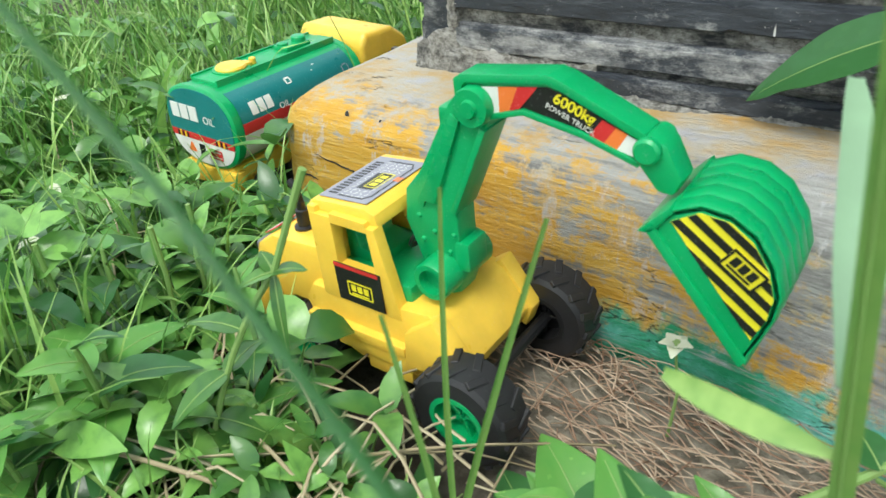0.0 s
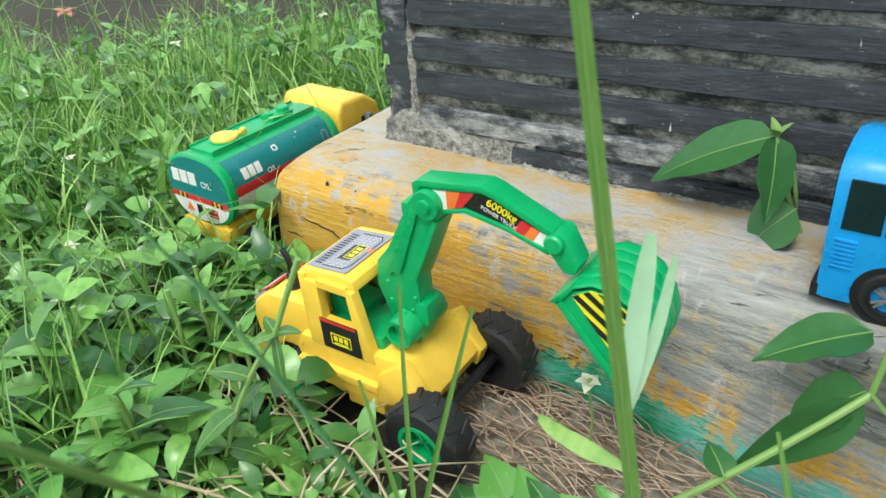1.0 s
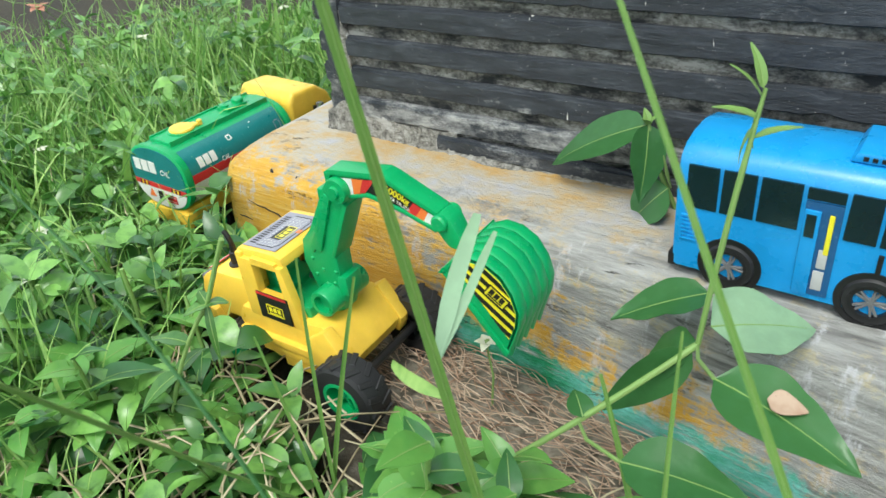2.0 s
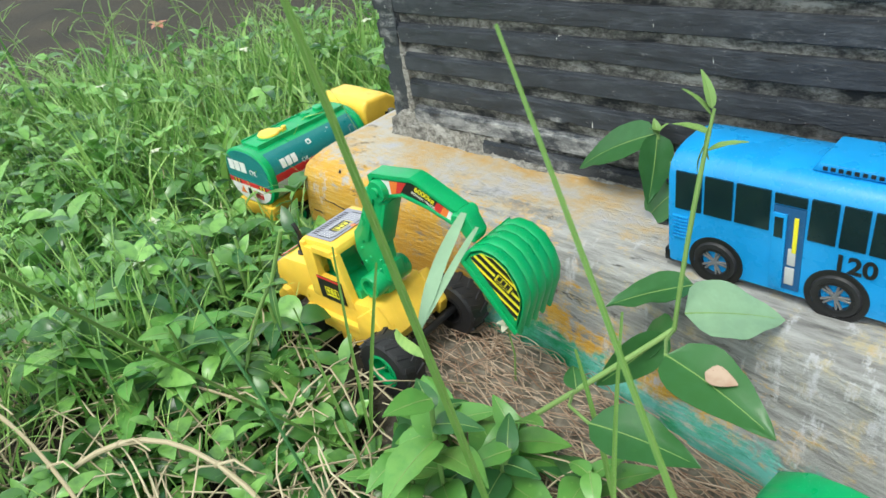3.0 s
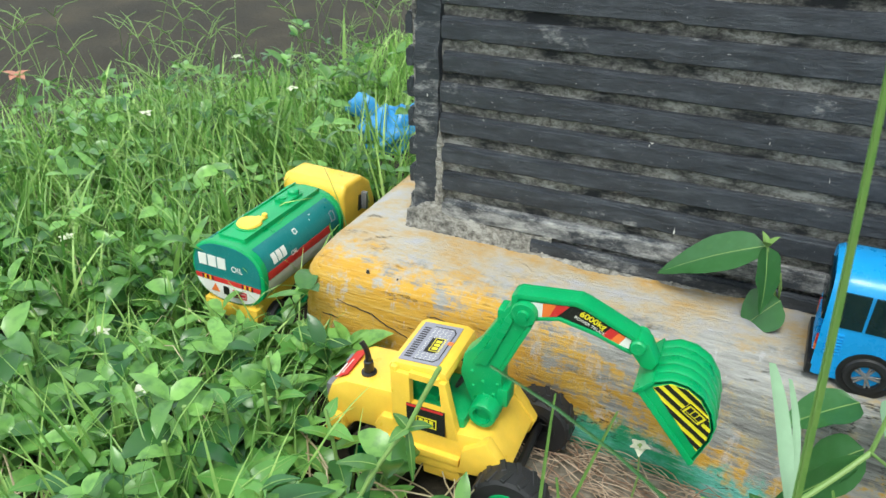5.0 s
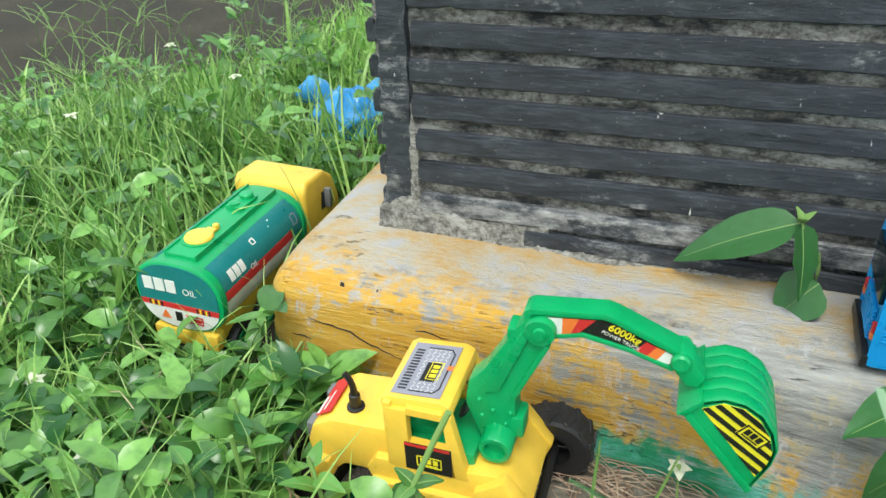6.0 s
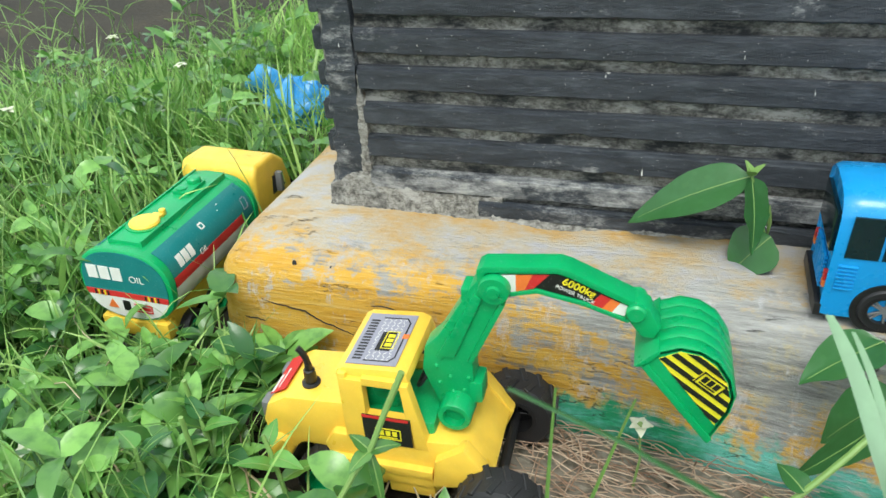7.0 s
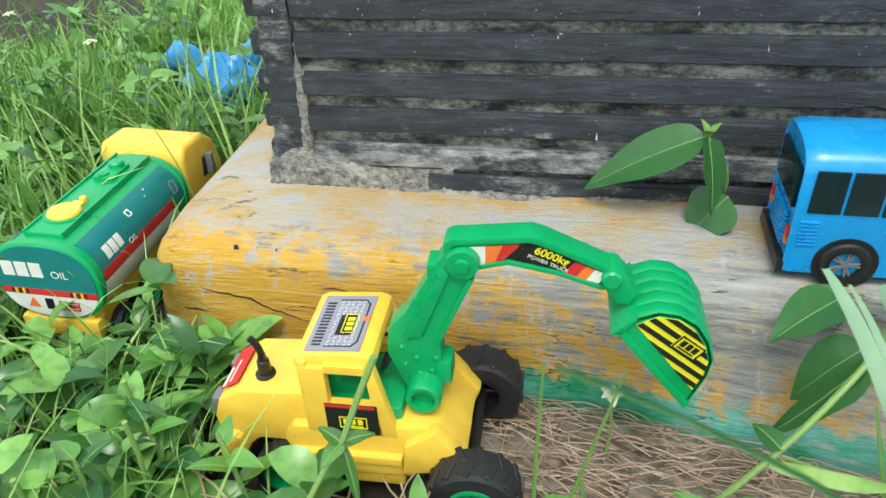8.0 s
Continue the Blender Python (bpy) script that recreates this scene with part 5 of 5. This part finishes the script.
PALE = leafy("leaf_underside", (0.24, 0.40, 0.24), (0.27, 0.43, 0.27), 0.55, 0.2)


def add_leaf(parent, at, heading, pitch, length, width, mat=None, droop=0.5, roll=0.0, fold=0.2, cup=0.0, seed=0, label=""):
    """heading in degrees round z, pitch above level, roll about the leaf's own line; at is within the plant."""
    ob = part("leaf", leaf_mesh(length, width, droop, fold, cup, seed=seed), mat or VINE, parent, label)
    ob.matrix_basis = Matrix.Translation(at) @ Matrix.Rotation(radians(heading), 4, "Z") @ Matrix.Rotation(radians(-pitch), 4, "Y") @ Matrix.Rotation(radians(roll), 4, "X")
    line = [(length * (t - 0.12 * droop * t * t), 0, -0.5 * droop * length * t * t + 0.0001) for t in (0.0, 0.15, 0.3, 0.45, 0.6, 0.75, 0.9)]
    part("midrib", rod(line, [0.0004, 0.00035, 0.00032, 0.0003, 0.00025, 0.0002, 0.00012], 5), STEM, ob)
    return ob


def plant(name, at, label, category="plant"):
    return tagged(thing(name, at), label, category)


def flower(at, size, seed, petal=None, label="small cream-white wild flower on a thin stalk", stem_len=0.03):
    r = random.Random(seed)
    e = plant("wild_flower", at, label, "flower")
    part("stalk", rod([(0, 0, -stem_len), (0.002, 0.001, -stem_len * 0.5), (0, 0, 0)], [0.0008, 0.0007, 0.0006], 6), STEM, e)
    part("cup", rod([(0, 0, -0.003), (0, 0, 0.0), (0, 0, size * 0.4)], [0.0006, 0.0018, 0.0026], 8), STEM, e)
    for k in range(5):
        ob = part("petal", leaf_mesh(size, size * 0.75, 0.9, -0.2, 0.3, 6, seed + k, 0.55), petal or PETAL, e)
        ob.matrix_basis = Matrix.Translation((0, 0, size * 0.3)) @ Matrix.Rotation(radians(72 * k + r.uniform(-12, 12)), 4, "Z") @ Matrix.Rotation(radians(-r.uniform(15, 50)), 4, "Y")
    return e


# climbing plant by the pillar
p = plant("pillar_vine", (0.262, -0.018, 0.088), "young vine with three broad leaves against the pillar")
n0 = Vector((-0.014, -0.002, 0.0565))
part("stem", rod(bezier((0.006, 0.002, 0.0), (-0.006, -0.006, 0.03), n0, 8), [0.0016] * 7 + [0.0012], 8), STEM, p)
add_leaf(p, n0, 183, -22, 0.080, 0.027, droop=0.45, roll=-34, seed=2)
add_leaf(p, n0, 292, -52, 0.046, 0.022, droop=0.3, roll=-30, seed=5)
add_leaf(p, (0.002, -0.008, 0.022), 205, -42, 0.034, 0.030, droop=0.4, roll=-30, seed=7)
for k, (a, b) in enumerate(((20, 60), (140, 70), (260, 55))):
    add_leaf(p, n0, a, b, 0.010, 0.005, STEM, seed=20 + k)
part("bud", rod([(0.001, 0.0, 0.018), (0.0, -0.006, 0.03), (-0.002, -0.008, 0.042)], [0.0006, 0.0012, 0.0004], 6), STEM, p)

# trailing plant before the bus
p = plant("trailing_vine", (0.318, -0.132, 0.096), "trailing vine with broad leaves, one pale underside and one eaten leaf")
part("stem", rod(bezier((-0.095, -0.055, -0.092), (-0.045, -0.045, -0.040), (0.0, 0.0, 0.0), 9), [0.0016] * 9, 8), STEM, p)
part("stem", rod(bezier((0.0, 0.0, 0.0), (0.004, 0.004, 0.06), (0.009, 0.017, 0.117), 8), [0.0013] * 6 + [0.001, 0.0008], 8), STEM, p)
for k, (y, z, a, b) in enumerate(((0.0150, 0.106, 180, 20), (0.0165, 0.114, 200, 60), (0.014, 0.098, 20, 30), (0.017, 0.117, 150, 75), (0.0145, 0.103, 195, -60), (0.0155, 0.110, 190, -75))):
    add_leaf(p, (0.008, y, z), a, b, 0.018, 0.0045, STEM, seed=40 + k)
add_leaf(p, (0.004, 0.003, 0.010), 40, -4, 0.054, 0.038, PALE, droop=0.35, roll=12, seed=9, label="pale turned-up leaf underside")
add_leaf(p, (-0.006, 0.034, 0.004), 216, -4, 0.050, 0.026, droop=0.3, roll=0, seed=10)
add_leaf(p, (-0.002, -0.002, -0.002), 208, -48, 0.066, 0.020, droop=0.3, roll=-70, seed=11)
add_leaf(p, (-0.002, 0.006, -0.004), 187, -46, 0.048, 0.026, droop=0.4, roll=-20, seed=12)
eaten = add_leaf(p, (0.019, -0.045, 0.026), -14, 2, 0.058, 0.030, droop=0.45, roll=8, seed=13, label="broad leaf with a dry eaten patch")
part("dry_patch", leaf_mesh(0.014, 0.010, 0.1, 0.1, 0, 8, 3), NEEDLE, eaten).matrix_basis = pose(0.020, 0.002, 0.0010, 0, 9, 20)
part("petiole", rod([(0, 0, 0), (0.006, -0.020, 0.010), (0.019, -0.045, 0.026)], 0.0009, 6), STEM, p)
part("petiole", rod([(-0.040, -0.038, -0.036), (-0.026, -0.060, -0.018), (-0.006, -0.072, -0.008)], 0.0009, 6), STEM, p)
add_leaf(p, (-0.006, -0.072, -0.008), 10, 4, 0.054, 0.027, droop=0.45, roll=10, seed=14)
add_leaf(p, (-0.040, -0.034, -0.036), 130, 20, 0.018, 0.012, seed=15)

# cut-off stalk with small leaves before the cab
p = plant("cut_weed", (0.060, -0.250, 0.0), "cut green weed stalk with a few oval leaves")
part("stem", rod(bezier((-0.005, -0.01, 0.0), (0.01, 0.005, 0.07), (0.034, 0.023, 0.105), 8), 0.0013, 7), STEM, p)
part("stub", rod([(0.034, 0.023, 0.105), (0.041, 0.029, 0.125), (0.048, 0.034, 0.143)], [0.0013, 0.0014, 0.0015], 7), STEM, p)
for k, (a, b, ln) in enumerate(((20, 25, 0.014), (160, 30, 0.012), (250, 10, 0.014), (310, -60, 0.034))):
    add_leaf(p, (0.034, 0.023, 0.105), a, b, ln, ln * (0.5 if k < 3 else 0.12), WEED, seed=60 + k)
for k, (t, a, b, ln) in enumerate(((0.5, 100, 20, 0.022), (0.5, 260, 0, 0.028), (0.7, 200, 20, 0.024), (0.3, 30, -10, 0.034), (0.3, 215, 10, 0.030))):
    q = bezier((-0.005, -0.01, 0.0), (0.01, 0.005, 0.07), (0.034, 0.023, 0.105), 11)[int(t * 10)]
    add_leaf(p, q, a, b, ln, ln * 0.42, WEED, droop=0.7, seed=70 + k)


def bush(at, seed, height, leaves, size, label, spread=0.012):
    r = random.Random(seed)
    e = plant("leafy_weed", at, label)
    top = Vector((r.uniform(-spread, spread), r.uniform(-spread, spread), height))
    line = bezier((0, 0, -0.002), (top.x * 0.2, top.y * 0.2, height * 0.6), top, 9)
    part("stem", rod(line, [0.0014] * 8 + [0.0009], 7), STEM, e)
    a = r.uniform(0, 360)
    for k in range(leaves):
        q = line[min(8, 2 + int(7 * k / leaves))]
        a += r.uniform(80, 150)
        ln = size * r.uniform(0.75, 1.15) * (1.0 if k < leaves - 3 else 0.6)
        add_leaf(e, q, a, r.uniform(5, 45), ln, ln * r.uniform(0.42, 0.58), VINE if r.random() < 0.2 else FRESH, droop=r.uniform(0.4, 1.0), roll=r.uniform(-20, 20), seed=seed + k)
    return e


# leafy weeds that stand close round the toys
for k, (x, y, h, n, s) in enumerate(((0.212, -0.205, 0.040, 9, 0.040), (0.252, -0.198, 0.044, 9, 0.042), (0.298, -0.190, 0.040, 8, 0.040), (0.187, -0.216, 0.030, 7, 0.034), (0.258, -0.222, 0.052, 9, 0.046), (0.225, -0.250, 0.048, 8, 0.042), (0.300, -0.235, 0.040, 7, 0.036), (0.195, -0.225, 0.030, 6, 0.034), (0.022, -0.272, 0.080, 8, 0.040), (-0.03, -0.235, 0.075, 8, 0.038), (0.060, -0.225, 0.028, 6, 0.036),
                                     (-0.075, -0.165, 0.042, 8, 0.036), (-0.115, -0.205, 0.045, 8, 0.036), (-0.02, -0.195, 0.055, 7, 0.034), (-0.175, -0.165, 0.035, 8, 0.036), (-0.05, -0.125, 0.045, 6, 0.036), (-0.21, -0.24, 0.06, 8, 0.04),
                                     (-0.10, -0.30, 0.06, 8, 0.038), (0.236, -0.240, 0.100, 9, 0.046), (0.001, -0.262, 0.060, 8, 0.052), (0.028, -0.203, 0.062, 6, 0.036), (-0.045, -0.290, 0.062, 8, 0.050), (0.11, -0.228, 0.020, 5, 0.034), (0.15, -0.285, 0.028, 6, 0.03), (0.36, -0.26, 0.03, 6, 0.03))):
    tagged(bush((x, y, ground_z(x, y)), 200 + 11 * k, h, n, s, "leafy green weed with broad pointed leaves"), group="leafy weeds round the toys")
pick = random.Random(77)
for k in range(26):
    x, y = pick.uniform(-0.30, 0.02), pick.uniform(-0.32, -0.125)
    h = pick.uniform(0.04, 0.075) * (0.55 if y > -0.22 else 0.9)
    e = bush((x, y, ground_z(x, y)), 500 + 13 * k, h, pick.randint(6, 9), pick.uniform(0.036, 0.050), "leafy green weed with broad oval leaves")
    tagged(e, group="leafy weeds round the toys")
    if k % 3 == 0:
        part("cut_stub", rod([(0.002, 0, h * 0.6), (0.004, 0.003, h + 0.02), (0.003, 0.004, h + 0.045)], [0.0012, 0.0013, 0.0014], 7), STEM, e)

# flowers
flower((0.2035, -0.1344, 0.050), 0.0070, 1, stem_len=0.048)
for k, (x, y, z) in enumerate(((-0.208, -0.177, 0.034), (-0.100, -0.235, 0.060), (-0.33, -0.10, 0.05), (-0.42, 0.10, 0.09), (-0.30, 0.22, 0.10), (-0.55, -0.05, 0.08), (-0.45, 0.30, 0.10), (-0.16, -0.36, 0.075))):
    tagged(flower((x, y, z), 0.008, 10 + 7 * k, stem_len=z + 0.03), group="wild flowers in the grass")
flower((-0.60, 0.08, 0.115), 0.016, 90, PINK, "faded pink wild flower on a thin stalk", 0.14)


# tall blades that stand near the camera's way
def tall_blade(pts, width, label, seg=14, mat=None):
    pts = bezier(*pts, seg)
    e = plant("tall_grass_blade", pts[0], label, "grass blade")
    bm = bmesh.new()
    rows = []
    for i, q in enumerate(pts):
        d = (pts[min(i + 1, seg - 1)] - pts[max(i - 1, 0)]).normalized()
        side = d.cross(Vector((0.55, -0.8, 0.1))).normalized()
        up = side.cross(d)
        t = i / (seg - 1)
        h = width * 0.5 * (0.6 + 0.4 * min(1, t * 4)) * (1 - 0.55 * t ** 3)
        c = q - pts[0]
        rows.append([bm.verts.new(c + side * h + up * h * 0.35), bm.verts.new(c - up * h * 0.1), bm.verts.new(c - side * h + up * h * 0.35), bm.verts.new(c - up * h * 0.28)])
    for a, b in zip(rows, rows[1:]):
        for j in range(4):
            bm.faces.new((a[j], a[(j + 1) % 4], b[(j + 1) % 4], b[j]))
    bmesh.ops.recalc_face_normals(bm, faces=bm.faces[:])
    part("blade", bm, mat or GRASS, e)
    part("midrib", rod([q - pts[0] for q in pts], [width * 0.10] * (seg - 1) + [width * 0.05], 5), mat or STEM, e)
    return e


TALL = tall_blade(((0.285, -0.244, 0.0), (0.2715, -0.2590, 0.17), (0.2545, -0.2755, 0.36)), 0.0042, "long upright green grass blade standing before the bucket")
tall_blade(((0.172, -0.239, 0.0), (0.223, -0.329, 0.17), (0.281, -0.430, 0.372)), 0.0032, "long leaning green grass stem rising over the weeds")
for pts, w in ((((0.165, -0.236, 0.0), (0.176, -0.231, 0.06), (0.199, -0.219, 0.152)), 0.0026), (((0.172, -0.238, 0.0), (0.168, -0.232, 0.07), (0.171, -0.224, 0.156)), 0.0022), (((0.198, -0.262, 0.0), (0.196, -0.262, 0.07), (0.185, -0.264, 0.148)), 0.0022),
               (((0.330, -0.205, 0.0), (0.31, -0.192, 0.07), (0.296, -0.188, 0.115)), 0.0030), (((0.345, -0.24, 0.0), (0.335, -0.225, 0.08), (0.330, -0.20, 0.16)), 0.0024)):
    tall_blade(pts, w, "slim upright green grass blade before the toy")
tall_blade(((0.312, -0.336, 0.0), (0.318, -0.332, 0.210), (0.176, -0.321, 0.248)), 0.0017, "thin green grass stem drooping sideways near its tip", mat=VINE)
tall_blade(((0.462, -0.290, 0.0), (0.392, -0.266, 0.14), (0.3165, -0.240, 0.290)), 0.0026, "thin leaning green grass stem beside the vine")
tall_blade(((-0.429, -0.083, -0.02), (-0.425, -0.08, 0.03), (-0.406, -0.071, 0.085)), 0.011, "broad upright grass blade in the field")


def side_blades(e, at):
    """A broad side blade torn at its tip and a short one, on the tall stem."""
    at = Vector(at)
    for k, (a, b, w, off) in enumerate((((0.270, -0.258, 0.165), (0.2565, -0.206, 0.190), 0.0062, -0.35), ((0.270, -0.258, 0.165), (0.262, -0.208, 0.186), 0.0034, 0.9), ((0.272, -0.256, 0.150), (0.241, -0.248, 0.146), 0.0050, 0.0))):
        a, b = Vector(a) - at, Vector(b) - at
        bm = bmesh.new()
        rows = []
        d = (b - a).normalized()
        side = d.cross(Vector((0.35, -0.75, 0.55))).normalized()
        up = side.cross(d)
        for i in range(10):
            t = i / 9
            c = a.lerp(b, t) + up * (0.004 * math.sin(t * 3.1)) + side * (w * 0.5 * off * min(1, t * 2))
            h = w * 0.5 * min(1.0, 0.3 + t * 2.5) * (1 - 0.55 * t ** 5)
            rows.append([bm.verts.new(c - side * h + up * h * 0.2), bm.verts.new(c), bm.verts.new(c + side * h + up * h * 0.2), bm.verts.new(c - up * 0.0003)])
        for p, q in zip(rows, rows[1:]):
            for j in range(4):
                bm.faces.new((p[j], p[(j + 1) % 4], q[(j + 1) % 4], q[j]))
        bmesh.ops.recalc_face_normals(bm, faces=bm.faces[:])
        part("side_blade", bm, PALE if k < 2 else GRASS, e)


side_blades(TALL, (0.285, -0.244, 0.0))


def dry_stem(pts, r, label):
    e = plant("dry_stem", pts[0], label, "dry stem")
    line = [q - Vector(pts[0]) for q in bezier(*pts, 12)]
    part("stalk", rod(line, [r] * 6 + [r * 0.8] * 6, 8), STRAW, e)
    for k in (4, 8):
        q = line[k]
        part("joint", rod([q - Vector((0.001, 0, 0)), q, q + Vector((0.001, 0, 0))], [r * 0.9, r * 1.5, r * 0.9], 8), STRAW, e)
        part("twig", rod([q, q + Vector((0.012, 0.006, 0.006)), q + Vector((0.028, 0.008, 0.004))], [r * 0.6, r * 0.5, r * 0.3], 6), STRAW, e)
    return tagged(e, group="dead stems on the ground")


for k, pts in enumerate((((0.02, -0.40, 0.01), (0.06, -0.30, 0.085), (0.19, -0.31, 0.012)), ((0.05, -0.42, 0.02), (0.10, -0.34, 0.06), (0.20, -0.36, 0.015)), ((-0.06, -0.33, 0.02), (0.02, -0.29, 0.06), (0.13, -0.25, 0.012)),
                         ((0.02, -0.25, 0.02), (0.08, -0.235, 0.05), (0.16, -0.265, 0.006)), ((-0.12, -0.40, 0.03), (0.0, -0.37, 0.09), (0.10, -0.38, 0.02)), ((0.09, -0.43, 0.01), (0.15, -0.40, 0.05), (0.26, -0.34, 0.006)))):
    dry_stem(pts, (0.0019, 0.0013, 0.0012, 0.0011, 0.0016, 0.0012)[k], "pale dead plant stem arching over the weeds")
